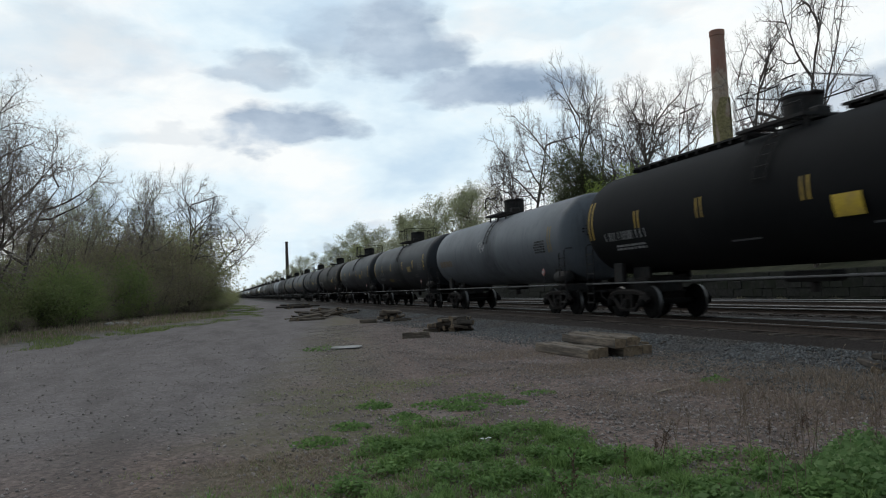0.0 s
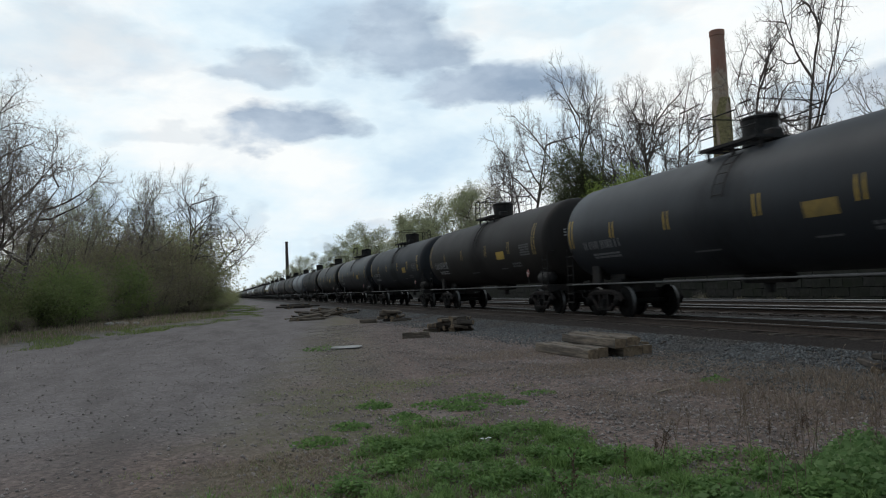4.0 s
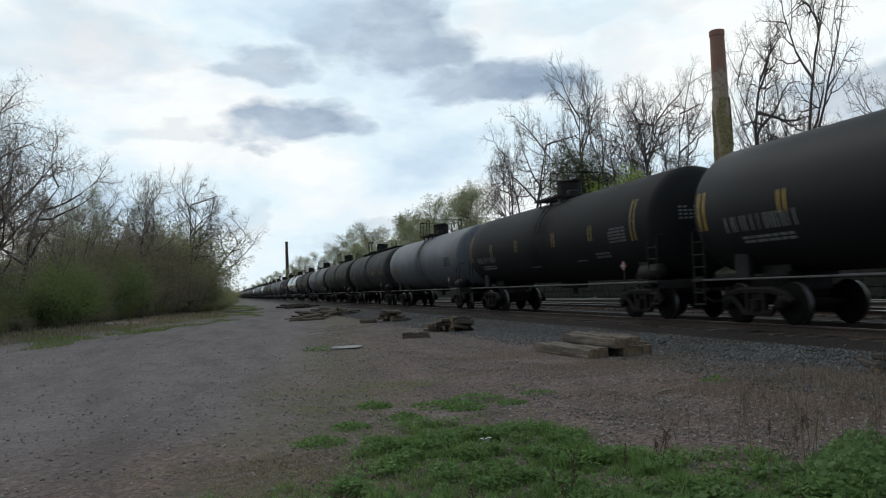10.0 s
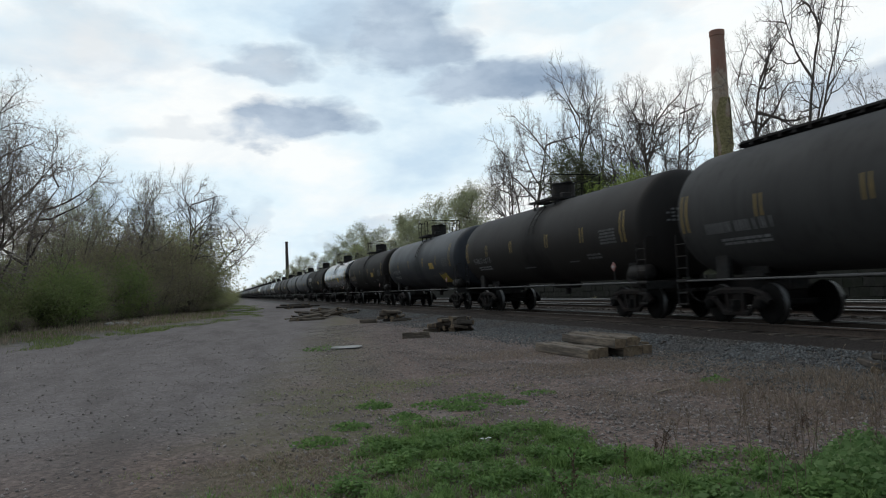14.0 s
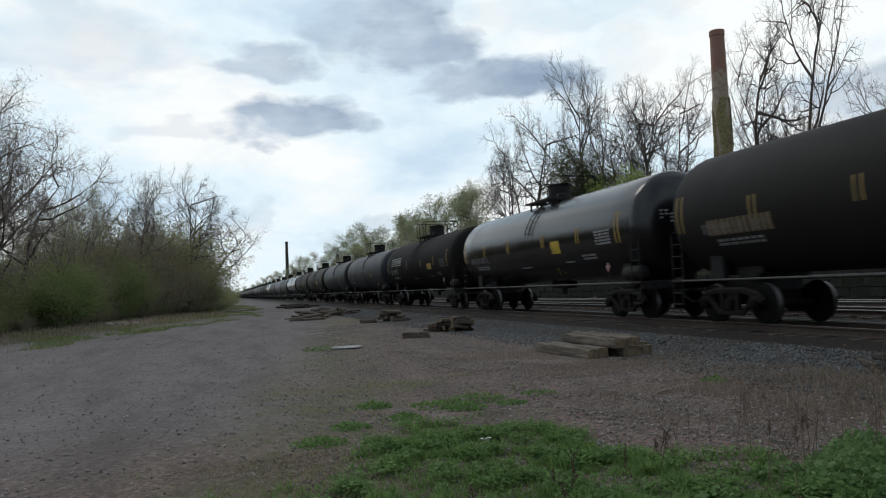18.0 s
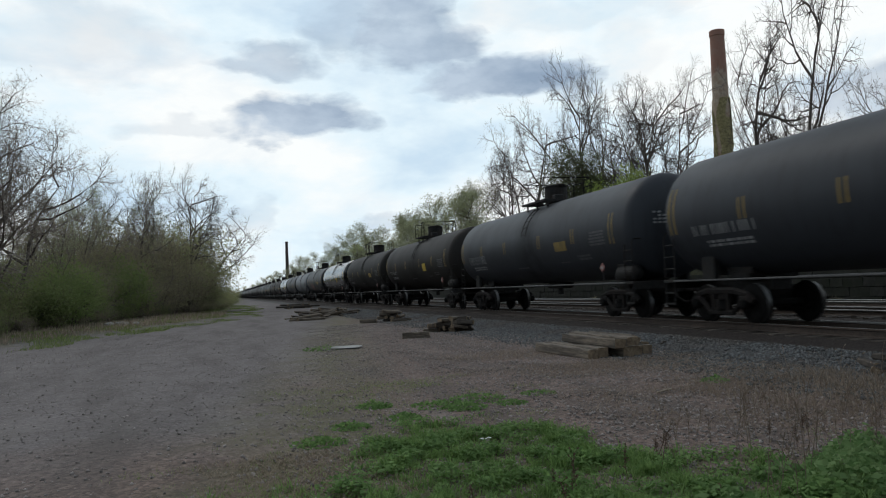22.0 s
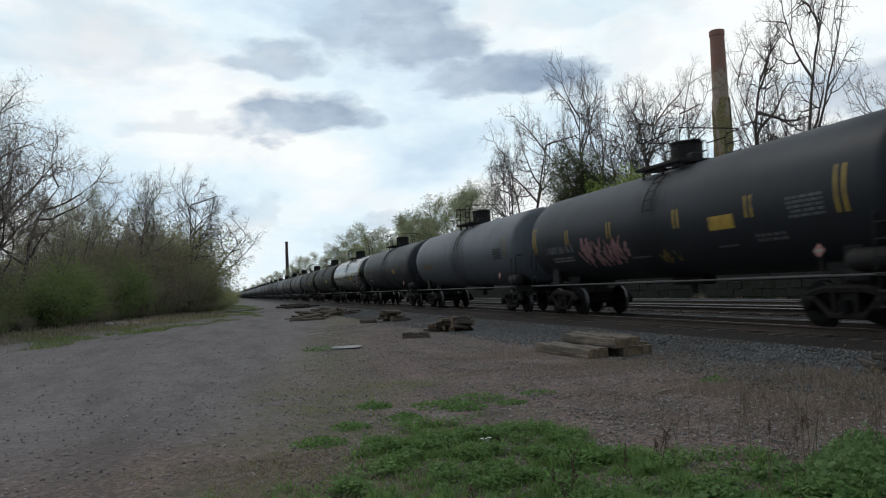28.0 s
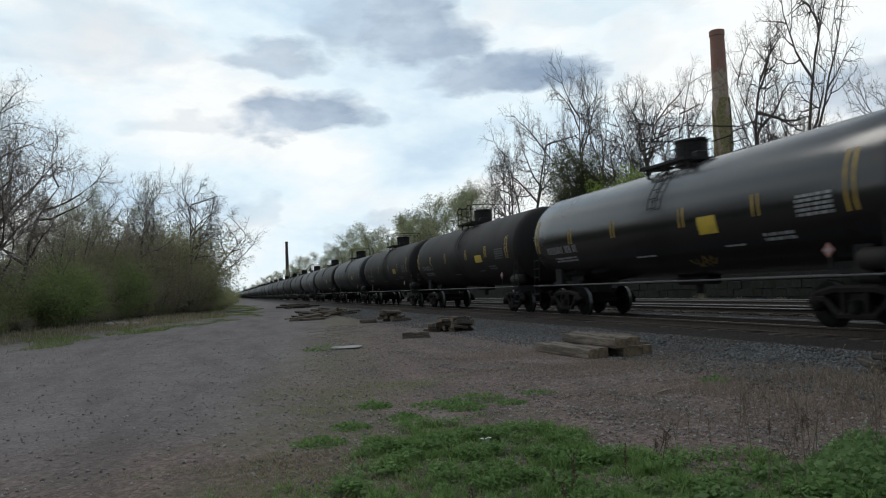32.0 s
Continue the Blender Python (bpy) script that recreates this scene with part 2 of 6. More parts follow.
def ground_mat():
    """Gravel lot: grey worn drive, brown dirt towards the track, mossy green at the edges."""
    m, nt, b = nodes_of("gravel_ground")
    co = nt.nodes.new("ShaderNodeTexCoord").outputs["Object"]
    sp = nt.nodes.new("ShaderNodeSeparateXYZ")
    nt.links.new(co, sp.inputs[0])
    n_big = noise_node(nt, co, 0.22, 5.0)
    n_mid = noise_node(nt, co, 1.1, 6.0, 0.7)
    n_fine = noise_node(nt, co, 9.0, 6.0, 0.75)
    vor = nt.nodes.new("ShaderNodeTexVoronoi")
    vor.inputs["Scale"].default_value = 26.0
    nt.links.new(co, vor.inputs["Vector"])
    drive = ramp(nt, n_fine, [(0.3, (0.100, 0.087, 0.084)), (0.7, (0.215, 0.189, 0.183))])
    dirt = ramp(nt, n_fine, [(0.3, (0.060, 0.038, 0.030)), (0.7, (0.232, 0.163, 0.133))])
    moss = ramp(nt, n_fine, [(0.3, (0.048, 0.047, 0.026)), (0.7, (0.115, 0.112, 0.052))])
    # distance across the lot from the drive's right edge
    edge = mth(nt, "SUBTRACT", sp.outputs[0], mth(nt, "MULTIPLY_ADD", sp.outputs[1], 0.16, -1.2))
    wob = mth(nt, "MULTIPLY_ADD", n_big, 5.0, -2.5)
    near = mth(nt, "MULTIPLY", mth(nt, "SUBTRACT", 9.0, sp.outputs[1]), 0.7)
    f_dirt = mth(nt, "MULTIPLY_ADD", mth(nt, "ADD", mth(nt, "MAXIMUM", edge, near), wob), 0.45, 0.3, True)
    col = mixc(nt, mth(nt, "MULTIPLY", f_dirt, 0.85), drive, dirt)
    speck = ramp(nt, vor.outputs["Color"], [(0.15, (0.45, 0.45, 0.45)), (0.85, (1.6, 1.6, 1.6))])
    patch = ramp(nt, noise_node(nt, co, 0.7, 5.0, 0.65), [(0.48, (0, 0, 0)), (0.6, (1, 1, 1))])
    col = mixc(nt, mth(nt, "MAXIMUM", mth(nt, "MULTIPLY_ADD", f_dirt, 0.35, 0.3), mth(nt, "MULTIPLY", patch, 0.5)), col, speck, "MULTIPLY")
    rut = noise_node(nt, object_vec(nt, (0.9, 0.16, 1), False), 1.0, 5.0, 0.6)
    col = mixc(nt, ramp(nt, rut, [(0.36, (0.55, 0.55, 0.55)), (0.52, (0, 0, 0))]), col, (0.075, 0.064, 0.058))
    col = mixc(nt, ramp(nt, rut, [(0.58, (0, 0, 0)), (0.75, (0.5, 0.5, 0.5))]), col, (0.24, 0.215, 0.20))
    col = mixc(nt, ramp(nt, n_mid, [(0.42, (0, 0, 0)), (0.75, (0.5, 0.5, 0.5))]), col, (0.07, 0.058, 0.05))
    # grass and moss: the left verge, the belt near the viewer, a strip between drive and dirt
    verge = mth(nt, "MULTIPLY_ADD", mth(nt, "ADD", mth(nt, "SUBTRACT", mth(nt, "MINIMUM", mth(nt, "MULTIPLY_ADD", sp.outputs[1], 0.315, -16.3), mth(nt, "MULTIPLY_ADD", sp.outputs[1], 0.03, 0.2)), sp.outputs[0]), mth(nt, "MULTIPLY_ADD", n_mid, 8.0, -4.6)), 0.3, 0.0, True)
    d2 = mth(nt, "ABSOLUTE", mth(nt, "SUBTRACT", edge, 0.7))
    strip = mth(nt, "MULTIPLY", mth(nt, "MULTIPLY_ADD", d2, -0.6, 1.0, True), ramp(nt, n_mid, [(0.36, (0, 0, 0)), (0.6, (1, 1, 1))]))
    col = mixc(nt, mth(nt, "MULTIPLY", verge, 0.9), col, moss)
    bank = mth(nt, "MULTIPLY_ADD", sp.outputs[0], 0.8, -20.8, True)
    col = mixc(nt, bank, col, ramp(nt, n_mid, [(0.3, (0.018, 0.02, 0.01)), (0.7, (0.05, 0.05, 0.026))]))
    col = mixc(nt, mth(nt, "MULTIPLY", strip, 0.75), col, ramp(nt, n_fine, [(0.3, (0.075, 0.07, 0.03)), (0.7, (0.16, 0.15, 0.075))]))
    nt.links.new(col, b.inputs["Base Color"])
    b.inputs["Roughness"].default_value = 0.95
    b.inputs["Specular IOR Level"].default_value = 0.25
    h = mth(nt, "MULTIPLY_ADD", vor.outputs["Distance"], -0.5, n_fine)
    add_bump(nt, b, h, 0.8, 0.03)
    return m


M_GROUND = ground_mat()


def ballast_mat():
    """Blue-grey stone on the shoulder; brown-black oil and brake dust between and beside the rails."""
    m, nt, b = nodes_of("ballast_bed")
    co = nt.nodes.new("ShaderNodeTexCoord").outputs["Object"]
    sp = nt.nodes.new("ShaderNodeSeparateXYZ")
    nt.links.new(co, sp.inputs[0])
    fine = noise_node(nt, co, 16.0, 6.0, 0.7)
    big = noise_node(nt, co, 0.8, 4.0)
    stone = mixc(nt, ramp(nt, noise_node(nt, co, 0.5, 4.0), [(0.4, (0.1, 0.1, 0.1)), (0.65, (0.8, 0.8, 0.8))]), ramp(nt, fine, [(0.32, (0.040, 0.042, 0.044)), (0.68, (0.125, 0.128, 0.130))]), ramp(nt, fine, [(0.32, (0.045, 0.036, 0.030)), (0.68, (0.13, 0.108, 0.092))]))
    soot = ramp(nt, fine, [(0.32, (0.013, 0.0105, 0.0097)), (0.68, (0.045, 0.036, 0.032))])
    oil = mth(nt, "MULTIPLY_ADD", mth(nt, "ADD", sp.outputs[0], mth(nt, "MULTIPLY_ADD", big, 0.6, -0.3)), 2.2, -22.3, True)
    col = mixc(nt, oil, stone, soot)
    nt.links.new(col, b.inputs["Base Color"])
    b.inputs["Roughness"].default_value = 0.95
    b.inputs["Specular IOR Level"].default_value = 0.2
    add_bump(nt, b, fine, 1.0, 0.04)
    return m


M_BALLAST = ballast_mat()


CLOUDS = [(6.1, 12.4, 5.8, 2.0, 0.95), (10.5, 19.0, 5.5, 2.6, 0.5), (14.6, 18.6, 5.5, 3.4, 0.85), (20.6, 15.2, 5.6, 1.9, 0.95), (2.2, 16.9, 3.4, 1.3, 0.6), (-2.4, 12.0, 3.2, 0.9, 0.22),
          (-9.9, 17.2, 7.0, 3.0, 0.25), (29.9, 16.0, 3.2, 3.0, 0.12), (12.6, 4.9, 2.0, 0.8, 0.35), (8.3, 3.9, 1.8, 0.7, 0.25), (1.0, 5.5, 1.8, 1.5, 0.3), (28.0, 19.5, 8.0, 1.3, 0.14),
          (51.5, 11.3, 9, 3, 0.6), (-36.5, 13.3, 8, 2.5, 0.6), (-20.5, 23.3, 9, 3, 0.7), (37.5, 26.3, 10, 3, 0.7)]


def sky_mat():
    """Cloud deck: bright overcast with grey-bottomed clouds and faint blue breaks."""
    m, nt, b = nodes_of("cloud_deck")
    nt.nodes.remove(b)
    co = nt.nodes.new("ShaderNodeTexCoord").outputs["Object"]
    sp = nt.nodes.new("ShaderNodeSeparateXYZ")
    nrm = nt.nodes.new("ShaderNodeVectorMath")
    nrm.operation = "NORMALIZE"
    nt.links.new(co, nrm.inputs[0])
    nt.links.new(nrm.outputs[0], sp.inputs[0])
    wob = nt.nodes.new("ShaderNodeMapping")
    wob.inputs["Scale"].default_value = (1, 1, 2.2)
    nt.links.new(nrm.outputs[0], wob.inputs["Vector"])
    n1 = noise_node(nt, wob.outputs[0], 6.0, 4.0, 0.5)
    n2 = noise_node(nt, wob.outputs[0], 3.2, 6.0, 0.55)
    n3 = noise_node(nt, wob.outputs[0], 11.0, 5.0, 0.5)
    az = mth(nt, "MULTIPLY", mth(nt, "ARCTAN2", sp.outputs[0], sp.outputs[1]), 57.2958)
    el = mth(nt, "MULTIPLY", mth(nt, "ARCSINE", sp.outputs[2]), 57.2958)
    az = mth(nt, "ADD", az, mth(nt, "MULTIPLY_ADD", n1, 14.0, -7.0))
    el = mth(nt, "ADD", el, mth(nt, "MULTIPLY_ADD", n3, 4.0, -2.0))
    puff = mth(nt, "MULTIPLY_ADD", noise_node(nt, wob.outputs[0], 15.0, 7.0, 0.55, 0.3), 2.4, -1.2)
    dark = None
    for a0, e0, wa, we, k in CLOUDS:
        da = mth(nt, "MULTIPLY", mth(nt, "SUBTRACT", az, a0), 1 / wa)
        de = mth(nt, "MULTIPLY", mth(nt, "SUBTRACT", el, e0), 1 / we)
        de = mth(nt, "MAXIMUM", de, mth(nt, "MULTIPLY", de, -1.5))      # flatter undersides
        d = mth(nt, "ADD", mth(nt, "MULTIPLY", da, da), mth(nt, "MULTIPLY", de, de))
        f = mth(nt, "MULTIPLY", mth(nt, "ADD", mth(nt, "MULTIPLY_ADD", d, -1.0, 1.55), puff, None, True), k)
        dark = f if dark is None else mth(nt, "MAXIMUM", dark, f)
    light = ramp(nt, n2, [(0.36, (0.60, 0.76, 0.90)), (0.47, (0.79, 0.925, 1.0)), (0.59, (0.97, 1.0, 1.0))])
    wisp = noise_node(nt, wob.outputs[0], 7.0, 7.0, 0.6, 0.6)
    light = mixc(nt, ramp(nt, wisp, [(0.50, (0, 0, 0)), (0.75, (0.4, 0.4, 0.4))]), light, (0.62, 0.75, 0.88))
    shade = ramp(nt, noise_node(nt, wob.outputs[0], 9.0, 6.0, 0.55), [(0.35, (0.27, 0.36, 0.49)), (0.65, (0.50, 0.60, 0.72))])
    col = mixc(nt, dark, light, shade)
    em = nt.nodes.new("ShaderNodeEmission")
    nt.links.new(col, em.inputs[0])
    em.inputs[1].default_value = 1.0
    nt.links.new(em.outputs[0], nt.nodes["Material Output"].inputs[0])
    return m


# ---- shape helpers ----
def part(name, bm, material, parent, label="", smooth=False):
    """Link a bmesh as one mesh object under parent."""
    me = bpy.data.meshes.new(name)
    bm.to_mesh(me)
    bm.free()
    return mesh_part(name, me, material, parent, label, smooth)


def mesh_part(name, me, material, parent, label="", smooth=False):
    if material is not None and not me.materials:
        for mm in (material if isinstance(material, (list, tuple)) else [material]):
            me.materials.append(mm)
    if smooth:
        me.polygons.foreach_set("use_smooth", [True] * len(me.polygons))
    ob = new(name, me)
    ob.parent = parent
    if label:
        ob["label"] = label
    return ob


def raw_mesh(name, verts, faces):
    me = bpy.data.meshes.new(name)
    me.from_pydata(verts, [], faces)
    me.update()
    return me


def empty(name, m=None):
    ob = new(name)
    ob.empty_display_size = 0.3
    if m is not None:
        ob.matrix_basis = m
    return ob


def box(bm, c, s, bevel=0.0, rot=None):
    m = Matrix.Translation(c) @ (rot if rot is not None else Matrix.Identity(4)) @ Matrix.Diagonal((*s, 1))
    g = bmesh.ops.create_cube(bm, size=1.0, matrix=m)
    if bevel:
        es = list({e for v in g["verts"] for e in v.link_edges})
        bmesh.ops.bevel(bm, geom=es, offset=bevel, segments=1, affect="EDGES")
    return bm


def rod(bm, a, b, r, seg=6):
    a, b = Vector(a), Vector(b)
    d = b - a
    m = Matrix.Translation((a + b) / 2) @ d.to_track_quat("Z", "Y").to_matrix().to_4x4()
    bmesh.ops.create_cone(bm, cap_ends=True, segments=seg, radius1=r, radius2=r, depth=d.length, matrix=m)
    return bm


def path_rod(bm, pts, r, seg=6):
    """A bent bar through pts, mitred at the bends."""
    rings = []
    pts = [Vector(p) for p in pts]
    for i, p in enumerate(pts):
        d = (pts[min(i + 1, len(pts) - 1)] - pts[max(i - 1, 0)]).normalized()
        side = d.cross(Vector((0.31, 0.2, 0.93))).normalized()
        up = side.cross(d)
        rings.append([bm.verts.new(p + (side * math.cos(a) + up * math.sin(a)) * r) for a in (2 * math.pi * j / seg for j in range(seg))])
    for q, w in zip(rings, rings[1:]):
        for j in range(seg):
            bm.faces.new((q[j], q[(j + 1) % seg], w[(j + 1) % seg], w[j]))
    bm.faces.new(rings[0][::-1])
    bm.faces.new(rings[-1])
    return bm


def lathe(bm, prof, axis_z=0.0, seg=40, axis="Y"):
    """Turn (along, radius) pairs round an axis along Y (or X)."""
    rings = []
    for s, r in prof:
        ring = []
        for j in range(seg):
            a = 2 * math.pi * j / seg
            u, w = r * math.cos(a), r * math.sin(a)
            ring.append(bm.verts.new((u, s, axis_z + w) if axis == "Y" else (s, u, axis_z + w)))
        rings.append(ring)
    for q, w in zip(rings, rings[1:]):
        for j in range(seg):
            bm.faces.new((q[j], q[(j + 1) % seg], w[(j + 1) % seg], w[j]))
    bm.faces.new(rings[0][::-1])
    bm.faces.new(rings[-1])
    bmesh.ops.recalc_face_normals(bm, faces=bm.faces)
    return bm


# ---- the tank cars (local: y along the track, z = 0 on the railhead, x < 0 faces the lot) ----
TANK_R, TANK_Z, SHELL = 1.53, 2.66, 15.13
HALF = SHELL / 2


def tank_bm():
    bm = bmesh.new()
    prof = []
    hd = 0.62
    for i in range(9):
        a = math.pi / 2 * i / 8
        prof.append((-HALF - hd * math.cos(a), TANK_R * max(math.sin(a), 0.02)))
    prof += [(-HALF + SHELL * i / 12, TANK_R) for i in range(1, 12)]
    prof += [(-s, r) for s, r in reversed(prof[:9])]
    return lathe(bm, prof, TANK_Z, 56)


def skin(bm, y0, y1, z0, z1, side=-1, lift=0.006, steps=6, slant=0.0):
    """A painted patch that lies on the shell from y0 to y1 and z0 to z1."""
    rows = []
    for i in range(steps + 1):
        z = z0 + (z1 - z0) * i / steps
        a = math.asin(max(-1, min(1, (z - TANK_Z) / TANK_R)))
        r = TANK_R + lift
        x, zz = side * r * math.cos(a), TANK_Z + r * math.sin(a)
        o = slant * i / steps
        rows.append((bm.verts.new((x, y0 + o, zz)), bm.verts.new((x, y1 + o, zz))))
    for p, q in zip(rows, rows[1:]):
        bm.faces.new((p[0], p[1], q[1], q[0]) if side > 0 else (p[0], q[0], q[1], p[1]))
    return bm


def wheelset(parent, y):
    bm = bmesh.new()
    rod(bm, (-1.0, 0, 0), (1.0, 0, 0), 0.085, 10)
    for s in (-1, 1):
        b2 = [(s * 0.80, 0.30), (s * 0.80, 0.455), (s * 0.69, 0.462), (s * 0.685, 0.488), (s * 0.66, 0.488), (s * 0.665, 0.36), (s * 0.70, 0.33), (s * 0.71, 0.2), (s * 0.66, 0.16), (s * 0.66, 0.09)]
        b2 += [(s * 0.86, 0.09), (s * 0.86, 0.15), (s * 0.78, 0.22), (s * 0.76, 0.30)]
        w = bmesh.new()
        lathe(w, b2, 0, 28, "X")
        me = bpy.data.meshes.new("tmp")
        w.to_mesh(me)
        w.free()
        bm.from_mesh(me)
        bpy.data.meshes.remove(me)
        # bearing cap with three bolts
        lathe_cap = bmesh.new()
        lathe(lathe_cap, [(s * 0.98, 0.12), (s * 1.14, 0.12), (s * 1.16, 0.09), (s * 1.17, 0.02)], 0, 14, "X")
        for j in range(3):
            a = 2.094 * j
            rod(lathe_cap, (s * 1.14, 0.06 * math.cos(a), 0.06 * math.sin(a)), (s * 1.185, 0.06 * math.cos(a), 0.06 * math.sin(a)), 0.018, 6)
        me = bpy.data.meshes.new("tmp")
        lathe_cap.to_mesh(me)
        lathe_cap.free()
        bm.from_mesh(me)
        bpy.data.meshes.remove(me)
    ob = part("wheelset", bm, [M_WHEEL, M_TREAD], parent, "steel wheelset with polished treads")
    for p in ob.data.polygons:
        c = p.center
        if 0.44 < math.hypot(c.y, c.z) < 0.475 and abs(p.normal.x) < 0.25:
            p.material_index = 1
        if math.hypot(c.y, c.z) < 0.62 and len(p.vertices) == 4:
            p.use_smooth = True
    ob.matrix_parent_inverse = Matrix.Translation((0, y, 0.457))
    return ob


def truck(car, y):
    bm = bmesh.new()
    box(bm, (0, 0, 0.62), (2.0, 0.42, 0.30), 0.04)
    box(bm, (0, 0, 0.82), (0.5, 0.5, 0.14), 0.03)
    me = bpy.data.meshes.new("truck")
    bm.to_mesh(me)
    bm.free()
    t = mesh_part("truck", me, M_TRUCK, car, "rust-brown two-axle freight truck")
    t.location = (0, y, 0)
    for s in (-1, 1):
        f = bmesh.new()
        x = s * 1.0
        # cast side frame: top member, sloping ends, spring basket, pedestal jaws
        path_rod(f, [(x, -1.12, 0.50), (x, -0.95, 0.66), (x, -0.5, 0.76), (x, 0.5, 0.76), (x, 0.95, 0.66), (x, 1.12, 0.50)], 0.085, 6)
        path_rod(f, [(x, -0.82, 0.62), (x, -0.42, 0.25), (x, 0.42, 0.25), (x, 0.82, 0.62)], 0.075, 6)
        for yy in (-0.27, 0.27):
            box(f, (x, yy, 0.5), (0.14, 0.10, 0.46), 0.02)
        for yy in (-0.89, 0.89):
            box(f, (x, yy, 0.57), (0.17, 0.36, 0.14), 0.03)
        sf = part("side_frame", f, M_TRUCK, t)
        sp = bmesh.new()
        lathe(sp, [(0.02 * (j // 2) + 0.008 * (j % 2), 0.15 if j % 2 else 0.13) for j in range(26)], 0, 10)
        bmesh.ops.rotate(sp, verts=sp.verts, cent=(0, 0, 0), matrix=Matrix.Rotation(math.pi / 2, 3, "X"))
        bmesh.ops.translate(sp, verts=sp.verts, vec=(x, 0, 0.31))
        part("spring_nest", sp, M_STEEL, t)
    for yy in (-0.89, 0.89):
        wheelset(t, yy)
    return t


def ladder(bm, x, y0, y1, z0, z1, rungs, r=0.016):
    for y in (y0, y1):
        rod(bm, (x, y, z0), (x, y, z1), r * 1.3)
    for i in range(rungs):
        z = z0 + (z1 - z0) * (i + 0.5) / rungs
        rod(bm, (x, y0, z), (x, y1, z), r)
    return bm


def tank_car(walkway=False):
    """One tank car with all its running gear; colours come from the objects."""
    car = empty("tank_car")
    tank = part("tank", tank_bm(), M_TANK, car, smooth=True)
    top = TANK_Z + TANK_R
    # manway housing and lid
    hb = bmesh.new()
    lathe(hb, [(-0.01, 0.43), (0.0, 0.44), (0.62, 0.44), (0.65, 0.46), (0.69, 0.46), (0.72, 0.40), (0.74, 0.1)], 0, 20)
    bmesh.ops.rotate(hb, verts=hb.verts, cent=(0, 0, 0), matrix=Matrix.Rotation(math.pi / 2, 3, "X"))
    bmesh.ops.translate(hb, verts=hb.verts, vec=(0, 0, top - 0.03))
    hous = part("manway_housing", hb, M_STEEL, car, "black round manway housing with hinged lid")
    b = bmesh.new()
    box(b, (0, -0.47, top + 0.66), (0.30, 0.10, 0.07), 0.02)
    part("lid_hinge", b, M_STEEL, hous)
    # platform of open grating round the housing
    p = bmesh.new()
    for x in (-0.98, -0.62, 0.62, 0.98):
        box(p, (x, 0, top + 0.02), (0.05, 2.1, 0.07))
    for y in (-1.05, -0.62, 0.62, 1.05):
        box(p, (0, y, top + 0.02), (2.0, 0.05, 0.07))
    for i in range(12):
        box(p, (-0.80, -0.94 + i * 0.17, top + 0.04), (0.36, 0.03, 0.04))
        box(p, (0.80, -0.94 + i * 0.17, top + 0.04), (0.36, 0.03, 0.04))
    for x in (-0.8, 0.8):
        for y in (-0.95, 0, 0.95):
            box(p, (x, y, top - 0.16), (0.06, 0.06, 0.34))
    plat = part("platform", p, M_STEEL, car, "black steel grating platform")
    hz = top + 0.86
    for x in (-0.98, 0.98):
        for e in (-1, 1):
            g = bmesh.new()
            path_rod(g, [(x, e * 1.03, top + 0.05), (x, e * 1.03, hz - 0.12), (x, e * 0.94, hz), (x, e * 0.5, hz), (x, e * 0.41, hz - 0.12), (x, e * 0.41, top + 0.05)], 0.017)
            for q in (0.3, 0.56):
                rod(g, (x, e * 0.41, top + q), (x, e * 1.03, top + q), 0.016)
            part("handrail", g, M_STEEL, plat, "bent pipe safety rail")
        g = bmesh.new()
        rod(g, (x, -0.42, hz - 0.1), (x, 0.42, hz - 0.1), 0.018)
        part("gate_bar", g, M_STEEL, plat)
    for y in (-1.05, 1.05):
        g = bmesh.new()
        path_rod(g, [(-0.98, y, hz - 0.45), (-0.98, y, hz - 0.08), (-0.9, y, hz), (0.9, y, hz), (0.98, y, hz - 0.08), (0.98, y, hz - 0.45)], 0.016)
        part("handrail", g, M_STEEL, plat, "bent pipe safety rail")
    v = bmesh.new()
    rod(v, (0.25, 0.8, top - 0.03), (0.25, 0.8, top + 0.22), 0.13, 12)
    rod(v, (0.25, 0.8, top + 0.22), (0.25, 0.8, top + 0.30), 0.17, 12)
    part("relief_valve", v, M_STEEL, car)
    v = bmesh.new()
    box(v, (-0.3, -0.8, top + 0.10), (0.35, 0.3, 0.28), 0.03)
    part("valve_box", v, M_STEEL, car)
    if walkway:
        for s in (-1, 1):
            w = bmesh.new()
            for x in (-0.28, 0.0, 0.28):
                box(w, (x, s * (1.37 + (HALF - 1.1 - 1.37) / 2 + 0.1), top + 0.11), (0.2, HALF - 2.4, 0.05))
            for i in range(12):
                box(w, (0, s * (1.6 + i * 0.46), top + 0.05), (0.75, 0.06, 0.10))
            part("running_board", w, M_STEEL, car, "full-length running board")
    for s in (-1, 1):
        # hand line along the side at deck height
        h = bmesh.new()
        rod(h, (s * 1.50, -HALF + 0.1, 1.03), (s * 1.50, HALF - 0.1, 1.03), 0.023)
        part("side_rail", h, M_GALV, car, "thin worn pipe along the side")
        l = bmesh.new()
        # ladder bent round the shell up to the platform
        for y in (-0.5, -0.1):
            pts = [(s * (TANK_R + 0.06) * math.cos(a), y, TANK_Z + (TANK_R + 0.06) * math.sin(a)) for a in (0.16 + 0.11 * j for j in range(8))]
            path_rod(l, pts, 0.016)
        for i in range(5):
            a = 0.2 + 0.17 * i
            r = TANK_R + 0.06
            x, z = s * r * math.cos(a), TANK_Z + r * math.sin(a)
            rod(l, (x, -0.5, z), (x, -0.1, z), 0.012)
        part("ladder", l, M_STEEL, car)
